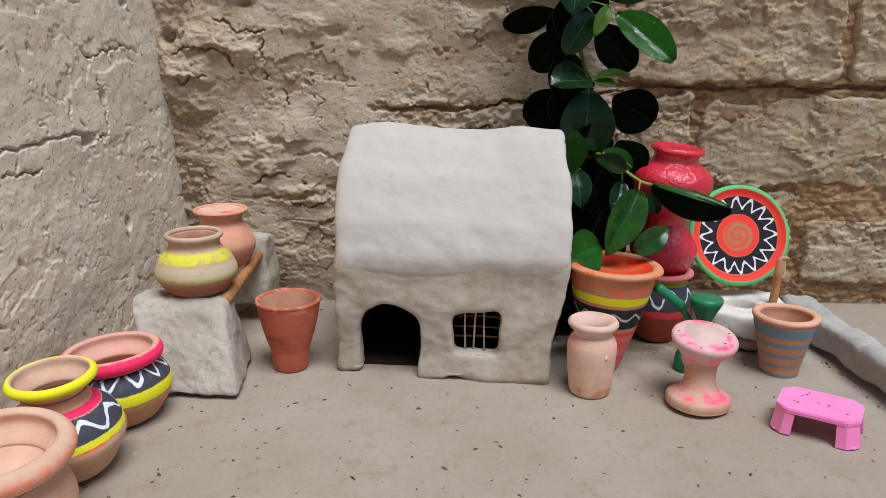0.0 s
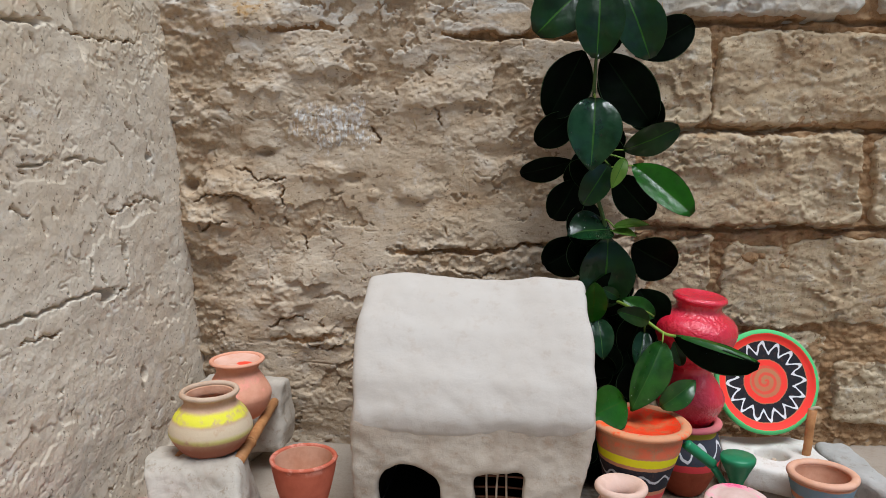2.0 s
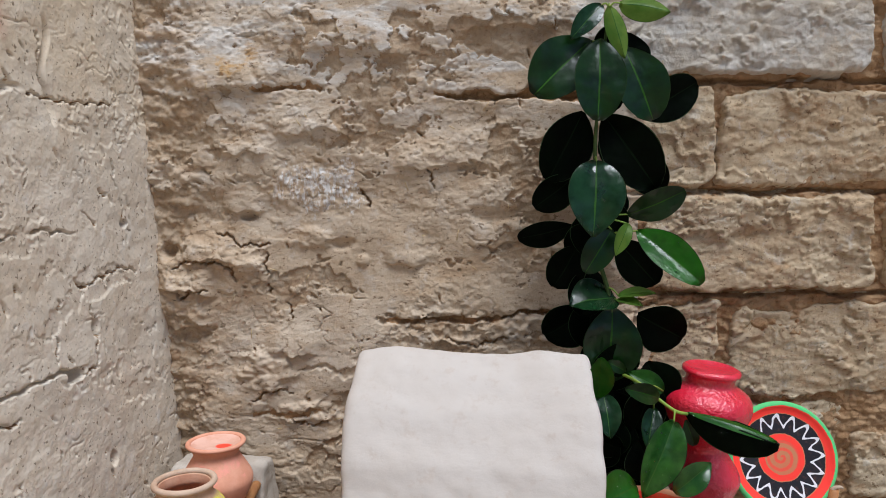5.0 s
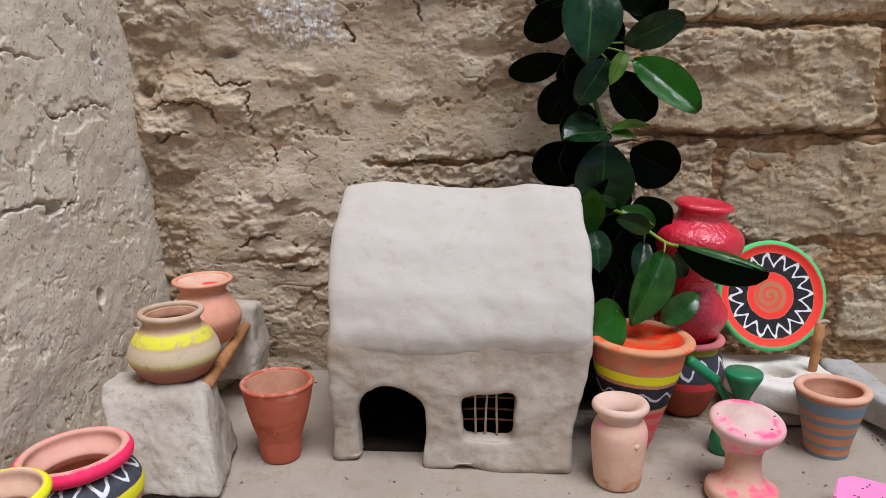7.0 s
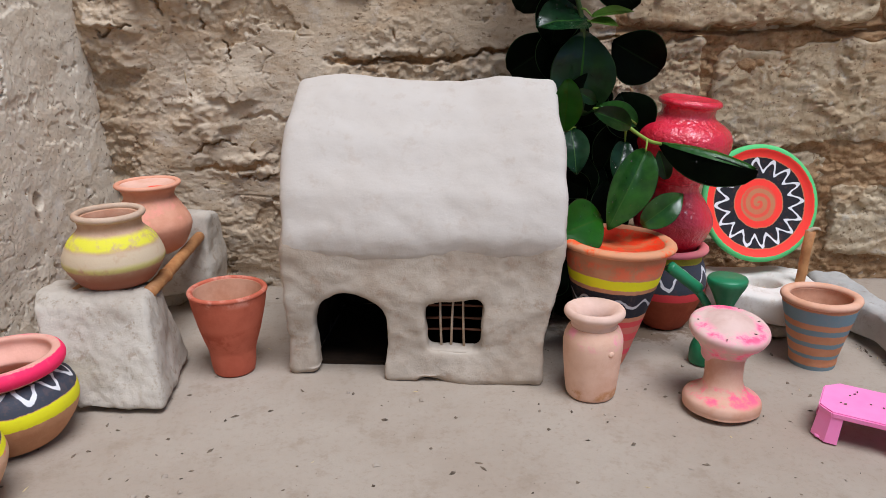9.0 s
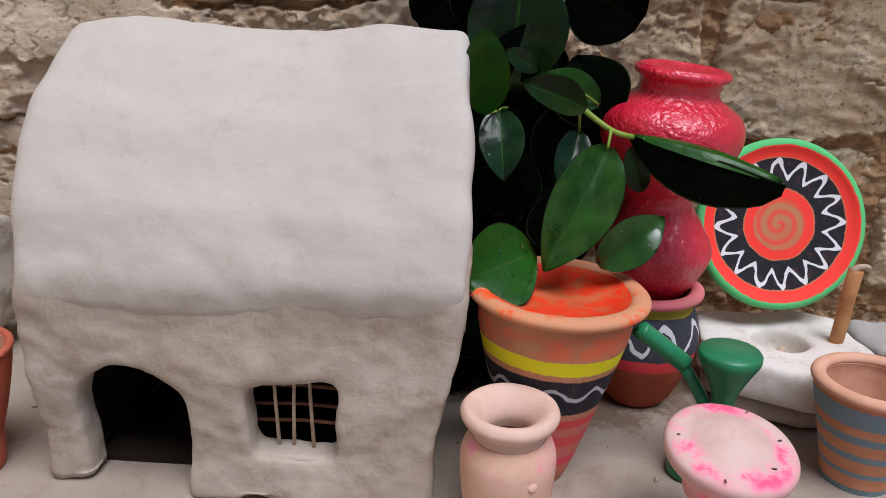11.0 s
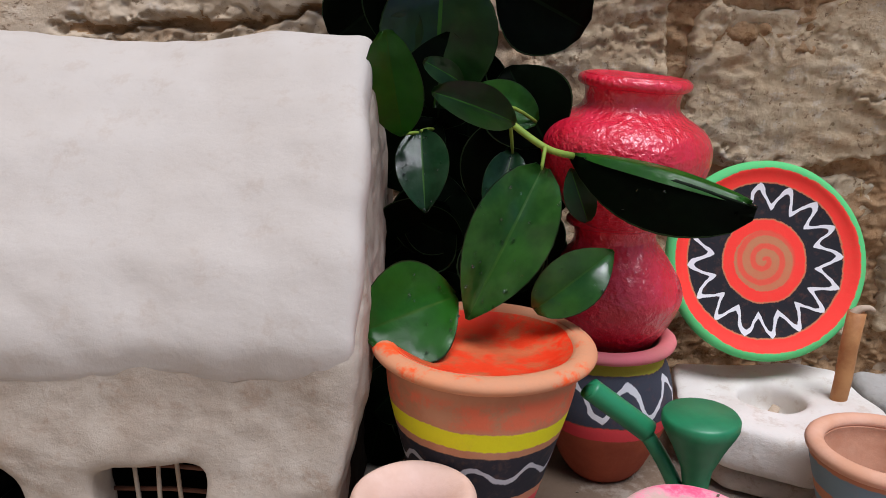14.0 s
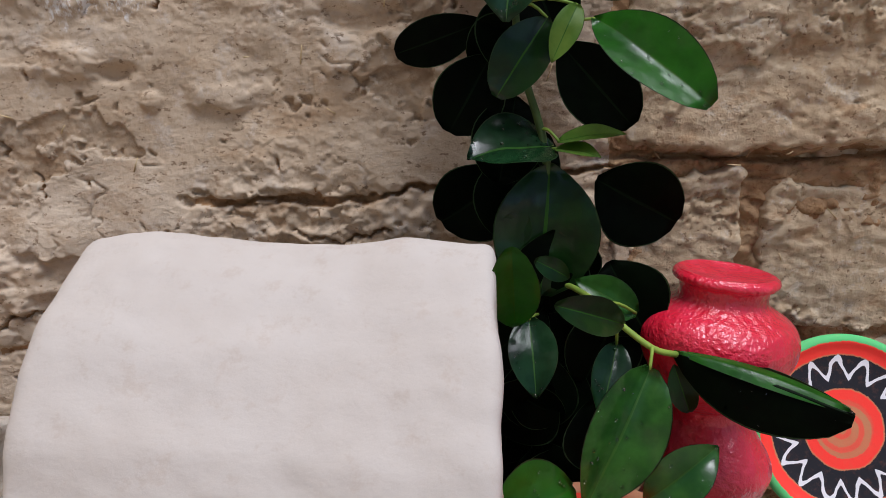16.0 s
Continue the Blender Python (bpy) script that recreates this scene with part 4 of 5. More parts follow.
# clay slabs
slab = thing("clay_hearth", pose(0.375, 0.841, 0), "whitewashed clay slab with a round hollow", "slab")
flat = [(-0.006, -0.052), (0.045, -0.050), (0.056, -0.010), (0.056, 0.045), (0.040, 0.056), (-0.048, 0.056), (-0.061, 0.010), (-0.044, -0.030)]
part("upper_slab", modelled("upper_slab", block(flat, "z", 0.019, 0.046), [bowl(-0.003, 0.005, 0.047, 0.0190, 0.021)], LIMEWASH, 0.0018, 4, ((20, 0.003), (60, 0.0012))), None, slab, "rounded off-white clay slab")
part("lower_slab", modelled("lower_slab", block([(a * 0.90, b * 0.88) for a, b in flat], "z", 0.002, 0.0155), [], GREY, 0.002, 3, ((20, 0.002), (60, 0.001))), None, slab, "grey clay base slab")
peg = thing("stick", pose(0.409, 0.842, 0.040, 1, 3, 0), "short bamboo stick standing in a clay slab", "stick")
part("shaft", tube([(0, 0, 0), (0.0006, 0, 0.02), (0, 0, 0.040), (0.0005, 0, 0.062)], 0.0047, 0.0050, 14), STICK, peg)
part("torn_tip", tube(spline([(-0.002, 0, 0.060), (0.001, -0.001, 0.064), (0.006, -0.002, 0.0655), (0.010, -0.001, 0.0635)], 3), 0.0030, 0.0008, 7), TWIG, peg, "pale frayed end")
stub = thing("twig_stub", pose(0.370, 0.846, 0.027, 0, 50, 40), "broken pale twig lying in the hollow", "twig")
part("shaft", tube([(0, 0, 0), (0.001, 0, 0.014)], 0.004, 0.0028, 8), TWIG, stub)
kerb = modelled("kerb", block([(0.448, 0.905), (0.482, 0.890), (0.492, 0.60), (0.506, 0.42), (0.480, 0.42), (0.461, 0.66), (0.449, 0.80), (0.438, 0.88)], "z", 0.004, 0.041), [], STONE, 0.003, 5, ((16, 0.005), (45, 0.0025), (110, 0.001)))
part("stone_kerb", kerb, None, None, "long grey stone slab laid along the yard")
tagged(bpy.data.objects["stone_kerb"], category="slab")

# green toy watering can
can = thing("watering_can", pose(0.2855, 0.7468, 0), "small green plastic toy watering can", "toy")
part("body", lathe(spline([(0, 0), (0.0115, 0.0), (0.0135, 0.004), (0.0130, 0.016), (0.0090, 0.026), (0.005, 0.030), (0, 0.031)], 4), 32), PLASTIC_GREEN, can).matrix_basis = pose(-0.003, 0.004, 0)
part("rose", lathe([(0, 0.020), (0.0052, 0.020), (0.0056, 0.046), (0.0072, 0.058), (0.0122, 0.070), (0.0168, 0.0790), (0.0177, 0.0815), (0.0177, 0.0846), (0.0166, 0.0862), (0, 0.0857)], 40), PLASTIC_GREEN, can, "round green sprinkler head").matrix_basis = pose(0.010, 0, 0)
part("handle", tube(spline([(0.009, 0, 0.024), (0.005, 0.002, 0.038), (-0.003, 0.008, 0.056), (-0.0125, 0.0155, 0.0705)], 5), 0.0038, 0.0038, 12), PLASTIC_GREEN, can)
part("spout", tube(spline([(-0.0100, 0.0152, 0.0690), (-0.0112, 0.0152, 0.0700), (-0.0250, 0.0152, 0.0808), (-0.0375, 0.0152, 0.0905), (-0.0388, 0.0152, 0.0915)], 3), 0.0058, 0.0056, 16), PLASTIC_GREEN, can)

# pink toy table
table = thing("toy_table", pose(0.3673, 0.6224, 0, 0, 0, -32), "pink plastic toy table with four splayed legs", "toy table")
a, b, k = 0.0357, 0.0275, 0.0105
octo = [(-a + k, -b), (a - k, -b), (a, -b + k), (a, b - k), (a - k, b), (-a + k, b), (-a, b - k), (-a, -b + k)]
top_bm = prism(octo, "z", 0.0205, 0.0255)
bmesh.ops.bevel(top_bm, geom=top_bm.edges[:], offset=0.0010, segments=2, affect="EDGES")
part("tabletop", top_bm, PLASTIC_PINK, table, smooth=False)
for sx in (-1, 1):
    for sy in (-1, 1):
        bm = bmesh.new()
        high = [(sx * (a - 0.001), sy * (b - k - 0.004)), (sx * (a - 0.001), sy * (b - k)), (sx * (a - k), sy * (b - 0.001)), (sx * (a - k - 0.008), sy * (b - 0.001)), (sx * (a - k - 0.008), sy * (b - 0.003)), (sx * (a - 0.003), sy * (b - k - 0.004))]
        low = [(x * 1.10, y * 1.10) for x, y in high]
        one, two = [bm.verts.new((x, y, 0)) for x, y in low], [bm.verts.new((x, y, 0.0220)) for x, y in high]
        bm.faces.new(one), bm.faces.new(two)
        for i in range(6):
            bm.faces.new((one[i], one[(i + 1) % 6], two[(i + 1) % 6], two[i]))
        bmesh.ops.recalc_face_normals(bm, faces=bm.faces)
        leg = part("leg", bm, PLASTIC_PINK, table, smooth=False)
        part("pad", lathe(spline([(0, 0.0002), (0.0032, 0.0002), (0.0036, 0.0010), (0.003, 0.0018), (0, 0.002)], 3), 20), PLASTIC_PINK, leg).matrix_basis = pose(sx * (a - 0.0055) * 1.05, sy * (b - 0.0065) * 1.05, 0)

# ---- pots on the left ----
cup_m = painted("terracotta", lin(196, 104, 78), lin(178, 88, 64), (), None, ((0.070, 0.09, lin(212, 140, 120), 0.45), (0.02, 0.05, lin(170, 80, 56), 0.5)))
pot("terracotta_cup", pose(-0.1578, 0.7428, 0), "plain terracotta cup with a worn pale rim", [(0.0182, 0), (0.0196, 0.007), (0.0206, 0.018), (0.0216, 0.024), (0.0268, 0.041), (0.0318, 0.062), (0.0340, 0.074), (0.0347, 0.0786)], cup_m, (0.0331, 0.0786, 0.0024, 0.9), None, "worn pale rim", wall=0.0045, seed=10.0)

stone = modelled("stool", block([(0.656, 0.003), (0.698, 0.080), (0.712, 0.088), (0.755, 0.086), (0.765, 0.003)], "x", -0.302, -0.196), [], GREY, 0.0022, 4, ((13, 0.0045), (30, 0.0025), (60, 0.0016), (140, 0.0009)))
for v in stone.vertices:
    k, h = (v.co.x + 0.302) / 0.106, max(0.0, v.co.z) / 0.085
    v.co.x = (-0.263 - 0.054 * h) * (1 - k) + (-0.192 - 0.019 * h - 0.12 * (v.co.y - 0.66)) * k
part("clay_block", stone, None, None, "rough grey clay block under pots and bamboo")
tagged(bpy.data.objects["clay_block"], category="block", group="blocks that carry the bamboo")
stone = modelled("stool", block([(0.870, 0.022), (0.880, 0.108), (0.890, 0.114), (0.930, 0.108), (0.935, 0.022)], "x", -0.325, -0.214), [], GREY, 0.0026, 7, ((18, 0.005), (45, 0.0025), (120, 0.001)))
part("clay_block", stone, None, None, "tall grey clay block by the wall under bamboo")
tagged(bpy.data.objects["clay_block.001"], category="block", group="blocks that carry the bamboo")
part("foot_stone", modelled("foot", block([(-0.320, 0.900), (-0.262, 0.900), (-0.255, 0.940), (-0.320, 0.940)], "z", -0.003, 0.018), [], GREY, 0.003, 3, ((30, 0.003),)), None, None, "low grey clay footing under the tall block")
tagged(bpy.data.objects["foot_stone"], category="block")
for x0, x1, z0, z1 in ((-0.221, -0.226, 0.0830, 0.0890), (-0.285, -0.283, 0.082, 0.0890)):
    bam = thing("bamboo_stick", pose(0, 0, 0), "tan bamboo stick laid across two clay blocks", "stick", "bamboo sticks")
    part("cane", tube([(x0, 0.722, z0), (x0 * 0.7 + x1 * 0.3, 0.772, z0 + 0.001), (x0 * 0.4 + x1 * 0.6, 0.830, z0 * 0.4 + z1 * 0.6), (x1, 0.892, z1)], 0.0062, 0.0056, 14), STICK, bam)
    part("node", ring(0.0058, 0, 0.0012, 1.0, 20, 8), STICK, bam).matrix_basis = pose(x0 * 0.75 + x1 * 0.25, 0.768, z0 + 0.0009, 92, 0, 0)

yel_m = painted("yellow_pot", lin(202, 168, 140), lin(184, 142, 112), (), None, ((-0.02, 0.024, lin(158, 102, 78), 1.5), (0.019, 0.030, lin(206, 196, 120), 1.0), (0.023, 0.040, lin(206, 186, 156), 1.2), (0.037, 0.051, lin(224, 216, 60), 0.95)))
pot("yellow_pot", pose(-0.2542, 0.741, 0.0875), "round clay pot with smeared yellow paint", [(0.022, 0), (0.031, 0.004), (0.0415, 0.020), (0.0420, 0.029), (0.036, 0.042), (0.0275, 0.0510), (0.0262, 0.056), (0.0275, 0.0620)],
    yel_m, (0.0275, 0.0635, 0.0030, 1.0), painted("yellow_pot_rim", lin(206, 180, 156), lin(186, 154, 128)), seed=11.0)
pl = Nodes("peach_lid", 0.8)
pl.bump(pl.noise(200, 5, 0.65), 0.3, 0.0008)
PEACH_LID = pl.colour(pl.mix(pl.math("MULTIPLY", pl.spot((0.010, -0.005, 0.067), (0.0085, 0.0075, 1), 0.2, 120), 0.95), pl.mix(pl.ramp(pl.noise(40, 5, 0.65), 0.35, 0.68), lin(226, 182, 162), lin(212, 160, 136)), lin(252, 70, 44)))
ora_m = painted("peach_pot", lin(226, 166, 138), lin(214, 148, 118), (), None, ((0.030, 0.058, lin(236, 160, 140), 0.5),))
peach = pot("peach_pot", pose(-0.2525, 0.828, 0.0895), "peach clay pot with wide lip and orange dab", [(0.0194, 0.0000), (0.0291, 0.0065), (0.0373, 0.0239), (0.0364, 0.0347), (0.0276, 0.0499), (0.0238, 0.0564), (0.0254, 0.0629), (0.0301, 0.0678)],
            ora_m, (0.0286, 0.0689, 0.0028, 0.8), seed=12.0)
part("lid", lathe(spline([(0, 0.0668), (0.016, 0.0668), (0.0285, 0.0698)], 4) + [(0.028, 0.066), (0, 0.062)], 48, 0.02, 2.0), PEACH_LID, peach, "shallow lid with an orange dab")

def flare(radius, z, throat, depth, lip):
    """A wide lip that slopes down into a narrow throat."""
    line = [(throat + 0.004, z - depth - 0.009), (throat + 0.001, z - depth - 0.004), (throat + 0.002, z - depth), (radius - 0.6 * lip, z - 1.4 * lip), (radius - 0.08 * lip, z - lip), (radius, z - 0.45 * lip), (radius - 0.4 * lip, z), (radius - 0.9 * lip, z - 0.12 * lip), (0.55 * throat + 0.45 * radius, z - 0.5 * depth), (throat, z - depth), (throat, z - depth - 0.004), (throat + 0.0035, z - depth - 0.009)]
    return lathe(spline(line, 5), 72, 0.02, radius * 90)


def wide_pot(m, label, outer, material, lip, lip_material, lip_label, seed):
    t = pot("painted_pot", m, label, outer, material, seed=seed, group="painted pots in a row")
    part("rim", flare(*lip), lip_material, t, lip_label)
    return t


DUSTY, DUSTY2 = lin(222, 184, 158), lin(210, 168, 142)
p1 = painted("pink_rim_pot", lin(204, 152, 112), lin(186, 130, 92), ((0.029, 0.0395, YELLOW), (0.040, 0.064, SLATE)), (0.0515, 0.0056, 0.0019, 12, CHALK))
wide_pot(pose(-0.2945, 0.623, 0, 0, -3, 0), "clay pot with pink rim, zigzag and yellow band", [(0.026, 0), (0.034, 0.004), (0.046, 0.020), (0.0495, 0.034), (0.046, 0.046), (0.0400, 0.0525), (0.0380, 0.0545)], p1,
         (0.0457, 0.0712, 0.029, 0.017, 0.010), painted("pink_rim_paint", lin(226, 172, 154), lin(216, 160, 140), ((0.0425, 0.06, PINK),), None, ((0.038, 0.050, lin(240, 110, 130), 0.7),), True), "flared lip painted bright pink outside", 13.0)
p2 = painted("yellow_rim_pot", lin(212, 170, 138), lin(196, 150, 118), ((0.0370, 0.0420, YELLOW), (0.0425, 0.0590, SLATE), (0.0595, 0.0640, PINK)), (0.0510, 0.0052, 0.0017, 8, CHALK), ((0.034, 0.040, lin(244, 110, 60), 0.6),))
wide_pot(pose(-0.2975, 0.531, 0.002, 3, -2, 0), "clay pot with yellow rim and pink collar", [(0.0252, 0.0000), (0.0360, 0.0060), (0.0473, 0.0260), (0.0481, 0.0370), (0.0423, 0.0510), (0.0324, 0.0600), (0.0266, 0.0645), (0.0252, 0.0690), (0.0250, 0.0725)], p2,
         (0.0342, 0.0890, 0.0215, 0.0155, 0.0065), painted("yellow_rim_paint", DUSTY, DUSTY2, ((0.0298, 0.06, YELLOW),), None, (), True), "flared lip edged with bright yellow", 14.0)
p3 = painted("orange_rim_pot", lin(212, 168, 138), lin(198, 150, 120), ((0.0, 0.012, lin(248, 120, 50)),))
last = wide_pot(pose(-0.288, 0.432, 0.002, 4, 0, 0), "pale clay pot with orange-brushed lip", [(0.026, 0), (0.036, 0.006), (0.0455, 0.026), (0.0455, 0.040), (0.0415, 0.055), (0.0390, 0.0615)], p3,
                (0.0518, 0.0840, 0.033, 0.020, 0.013), painted("orange_rim_paint", DUSTY, DUSTY2, (), None, ((0.0480, 0.07, lin(250, 120, 80), 0.8),), True), "thick dusty lip brushed with orange", 15.0)
part("inner_base", lathe(spline([(0, 0.052), (0.018, 0.053), (0.028, 0.0565), (0.0340, 0.0615)], 5) + [(0.034, 0.058), (0, 0.046)], 48), plain("dusty_clay", DUSTY, DUSTY2, 35), last, "pale dusty inner floor")


# ---- the plant ----
plant = thing("green_plant", pose(0, 0, 0), "upright plant with glossy dark oval leaves", "plant")
TRUNK = [(0.168, 0.868, -0.002), (0.172, 0.866, 0.10), (0.176, 0.862, 0.20), (0.174, 0.860, 0.30), (0.156, 0.860, 0.37), (0.155, 0.860, 0.458), (0.158, 0.860, 0.52), (0.168, 0.860, 0.615)]
part("stem", tube(spline(TRUNK, 5), 0.0032, 0.0016, 8), OLD_STEM, plant)
BRANCH = [(0.177, 0.862, 0.225), (0.188, 0.845, 0.226), (0.200, 0.818, 0.2225), (0.2085, 0.806, 0.2155), (0.226, 0.795, 0.2035), (0.240, 0.798, 0.199)]
part("branch", tube(spline(BRANCH, 5), 0.0019, 0.0017, 8), STEM, plant)
FACING = {"f": (0, -1, 0.30), "u": (0, -0.55, 0.85), "d": (0, -1, -0.22), "o": (0, -0.75, 0.70)}
TINT = {"young": YOUNG, "mid": MID, "dark": SHADE_LEAF, "pale": BLOOM, "bright": BRIGHT, "fresh": FRESH}
COLS = (-1, -0.965, -0.72, -0.38, -0.035, 0.035, 0.38, 0.72, 0.965, 1)


def leaf(base, tip, width, facing, tint, fold=0.14, droop=0.05, drops=0):
    """An oval leaf from its base to its tip, folded along the midrib, on a short stalk; dark, mid and bright ones end
    blunt.
    """
    blunt = tint in ("dark", "mid", "bright")
    o, axis = Vector(base), Vector(tip) - Vector(base)
    n = Vector(FACING[facing])
    n = (n - axis * n.dot(axis) / axis.length_squared).normalized()
    side = axis.cross(n).normalized()
    bm = bmesh.new()
    rows = []
    for j in range(13):
        s = 0.012 + 0.976 * j / 12
        half = 0.56 * width * (max(0.0, math.sin(math.pi * s ** 1.06)) ** (0.72 - 0.24 * s) if blunt else max(0.0, math.sin(math.pi * s ** 0.88)) ** (0.60 + 0.28 * s * s))
        row = []
        for u in COLS:
            lift = fold * width * abs(u) * half * 2 / width + droop * axis.length * math.sin(math.pi * s) + 0.05 * width * nz(s * 3 + base[0] * 90, u * 1.5, base[2] * 60)
            row.append(bm.verts.new(o + axis * s + side * (u * half) + n * lift))
        rows.append(row)
    for lo, hi in zip(rows, rows[1:]):
        for i in range(9):
            f = bm.faces.new((lo[i], lo[i + 1], hi[i + 1], hi[i]))
            f.material_index = {0: 2, 4: 1, 8: 2}.get(i, 0)
    places = [[v.co.copy() for v in row] for row in rows]
    bmesh.ops.solidify(bm, geom=bm.faces[:], thickness=0.0005)
    lf = part("leaf", bm, (TINT[tint], DIM_VEIN if tint == "dark" else VEIN, EDGE), plant)
    if drops:
        wet = bmesh.new()
        spray = random.Random(int(base[0] * 9000) + int(base[2] * 700))
        for _ in range(drops):
            j, i = spray.randint(1, 11), spray.choice((1, 2, 3, 5, 6, 7))
            c = places[j][i].lerp(places[j + 1 if j < 12 else j][i + 1], spray.random())
            bmesh.ops.create_icosphere(wet, subdivisions=1, radius=spray.uniform(0.0005, 0.0011), matrix=Matrix.Translation(c + n * 0.0007))
        tagged(part("water_drop", wet, WATER, lf, "small clear water drops"), kind="stuff")
    near = min((Vector(p) for p in spline(TRUNK, 4) + spline(BRANCH, 4)), key=lambda p: (p - o).length)
    if 0.004 < (near - o).length < 0.045 and tint != "dark" and (tint != "mid" or base[2] > 0.3):
        part("stalk", tube(spline([tuple(near), tuple((near + o) / 2 + Vector((0, 0, 0.003))), tuple(o + axis * 0.03)], 3), 0.0011, 0.0009, 6), STEM, lf)
    return lf


leaf((0.178, 0.86, 0.620), (0.230, 0.85, 0.608), 0.026, 'f', 'young', -0.25)
leaf((0.161, 0.86, 0.619), (0.126, 0.85, 0.581), 0.021, 'f', 'pale')
leaf((0.167, 0.855, 0.617), (0.182, 0.845, 0.560), 0.020, 'f', 'young', -0.2)
leaf((0.151, 0.865, 0.584), (0.088, 0.85, 0.524), 0.055, 'f', 'mid')
leaf((0.157, 0.85, 0.583), (0.152, 0.83, 0.495), 0.048, 'f', 'mid')
leaf((0.183, 0.86, 0.576), (0.214, 0.85, 0.497), 0.051, 'f', 'mid')
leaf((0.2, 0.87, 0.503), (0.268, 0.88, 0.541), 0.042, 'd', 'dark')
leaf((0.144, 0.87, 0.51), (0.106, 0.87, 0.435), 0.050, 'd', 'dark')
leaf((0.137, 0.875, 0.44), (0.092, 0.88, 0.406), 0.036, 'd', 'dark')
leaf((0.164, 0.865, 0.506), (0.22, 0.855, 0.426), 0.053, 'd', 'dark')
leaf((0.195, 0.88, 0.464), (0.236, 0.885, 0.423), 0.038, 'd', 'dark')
leaf((0.155, 0.85, 0.457), (0.148, 0.825, 0.376), 0.054, 'f', 'pale', drops=8)
leaf((0.189, 0.86, 0.398), (0.248, 0.845, 0.424), 0.031, 'd', 'mid')
leaf((0.138, 0.885, 0.386), (0.077, 0.915, 0.369), 0.028, 'd', 'dark')
leaf((0.141, 0.875, 0.365), (0.114, 0.88, 0.317), 0.040, 'd', 'dark')
leaf((0.19, 0.85, 0.39), (0.174, 0.84, 0.356), 0.015, 'f', 'young')
leaf((0.198, 0.852, 0.383), (0.255, 0.805, 0.330), 0.035, 'f', 'bright', 0.2, drops=12)
leaf((0.182, 0.875, 0.371), (0.229, 0.88, 0.32), 0.040, 'd', 'dark')
leaf((0.174, 0.855, 0.384), (0.143, 0.845, 0.337), 0.029, 'f', 'mid')
leaf((0.179, 0.858, 0.309), (0.126, 0.840, 0.303), 0.048, 'u', 'pale', drops=14)
leaf((0.179, 0.85, 0.312), (0.218, 0.84, 0.316), 0.015, 'u', 'young')
leaf((0.178, 0.85, 0.308), (0.203, 0.835, 0.303), 0.013, 'u', 'young')
leaf((0.157, 0.890, 0.292), (0.107, 0.902, 0.257), 0.050, 'd', 'dark')
leaf((0.176, 0.86, 0.3), (0.17, 0.85, 0.218), 0.057, 'd', 'mid')
leaf((0.205, 0.87, 0.289), (0.256, 0.87, 0.261), 0.050, 'd', 'dark')
leaf((0.154, 0.825, 0.206), (0.150, 0.790, 0.260), 0.026, 'f', 'bright')
leaf((0.163, 0.838, 0.209), (0.166, 0.812, 0.167), 0.026, 'f', 'pale', drops=10)
leaf((0.212, 0.800, 0.215), (0.171, 0.775, 0.232), 0.018, 'f', 'mid', 0.3)
leaf((0.226, 0.833, 0.212), (0.190, 0.842, 0.231), 0.022, 'f', 'fresh')
leaf((0.2245, 0.788, 0.196), (0.187, 0.762, 0.126), 0.035, 'f', 'fresh', 0.34, drops=26)
leaf((0.238, 0.800, 0.199), (0.3175, 0.759, 0.180), 0.034, 'o', 'dark', -0.5, drops=12)
# thin bright leaf added over the long dark one as its lit upper half
leaf((0.238, 0.801, 0.2005), (0.3165, 0.762, 0.1825), 0.011, 'u', 'bright', -0.2)
leaf((0.183, 0.768, 0.137), (0.140, 0.741, 0.129), 0.043, 'f', 'bright', drops=14)
leaf((0.219, 0.768, 0.129), (0.258, 0.776, 0.157), 0.025, 'f', 'fresh', drops=8)
leaf((0.212, 0.820, 0.199), (0.200, 0.798, 0.162), 0.020, 'f', 'pale', drops=10)
leaf((0.239, 0.8, 0.193), (0.249, 0.8, 0.165), 0.014, 'd', 'mid')
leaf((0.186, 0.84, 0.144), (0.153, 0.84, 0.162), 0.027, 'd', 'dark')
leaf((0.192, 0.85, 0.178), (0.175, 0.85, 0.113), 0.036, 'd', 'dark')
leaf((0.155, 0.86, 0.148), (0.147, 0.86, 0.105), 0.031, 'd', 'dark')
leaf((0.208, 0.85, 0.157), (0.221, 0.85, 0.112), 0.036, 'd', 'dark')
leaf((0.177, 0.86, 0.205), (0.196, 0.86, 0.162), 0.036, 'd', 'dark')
leaf((0.162, 0.85, 0.27), (0.147, 0.85, 0.251), 0.019, 'd', 'mid')
leaf((0.187, 0.84, 0.232), (0.165, 0.83, 0.245), 0.012, 'f', 'mid')

# added filler leaves, near-black to stand in for shade behind plant and pots
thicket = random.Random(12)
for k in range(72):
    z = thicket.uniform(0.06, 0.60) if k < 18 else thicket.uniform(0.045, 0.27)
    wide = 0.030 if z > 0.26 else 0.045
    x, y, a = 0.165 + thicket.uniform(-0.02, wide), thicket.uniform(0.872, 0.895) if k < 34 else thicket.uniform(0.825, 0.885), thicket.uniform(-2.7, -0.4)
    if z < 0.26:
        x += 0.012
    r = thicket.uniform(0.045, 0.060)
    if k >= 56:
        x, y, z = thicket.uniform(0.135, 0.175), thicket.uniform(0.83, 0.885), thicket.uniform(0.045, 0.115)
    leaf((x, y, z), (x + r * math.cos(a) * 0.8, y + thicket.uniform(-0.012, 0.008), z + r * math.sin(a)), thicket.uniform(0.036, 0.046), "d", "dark")


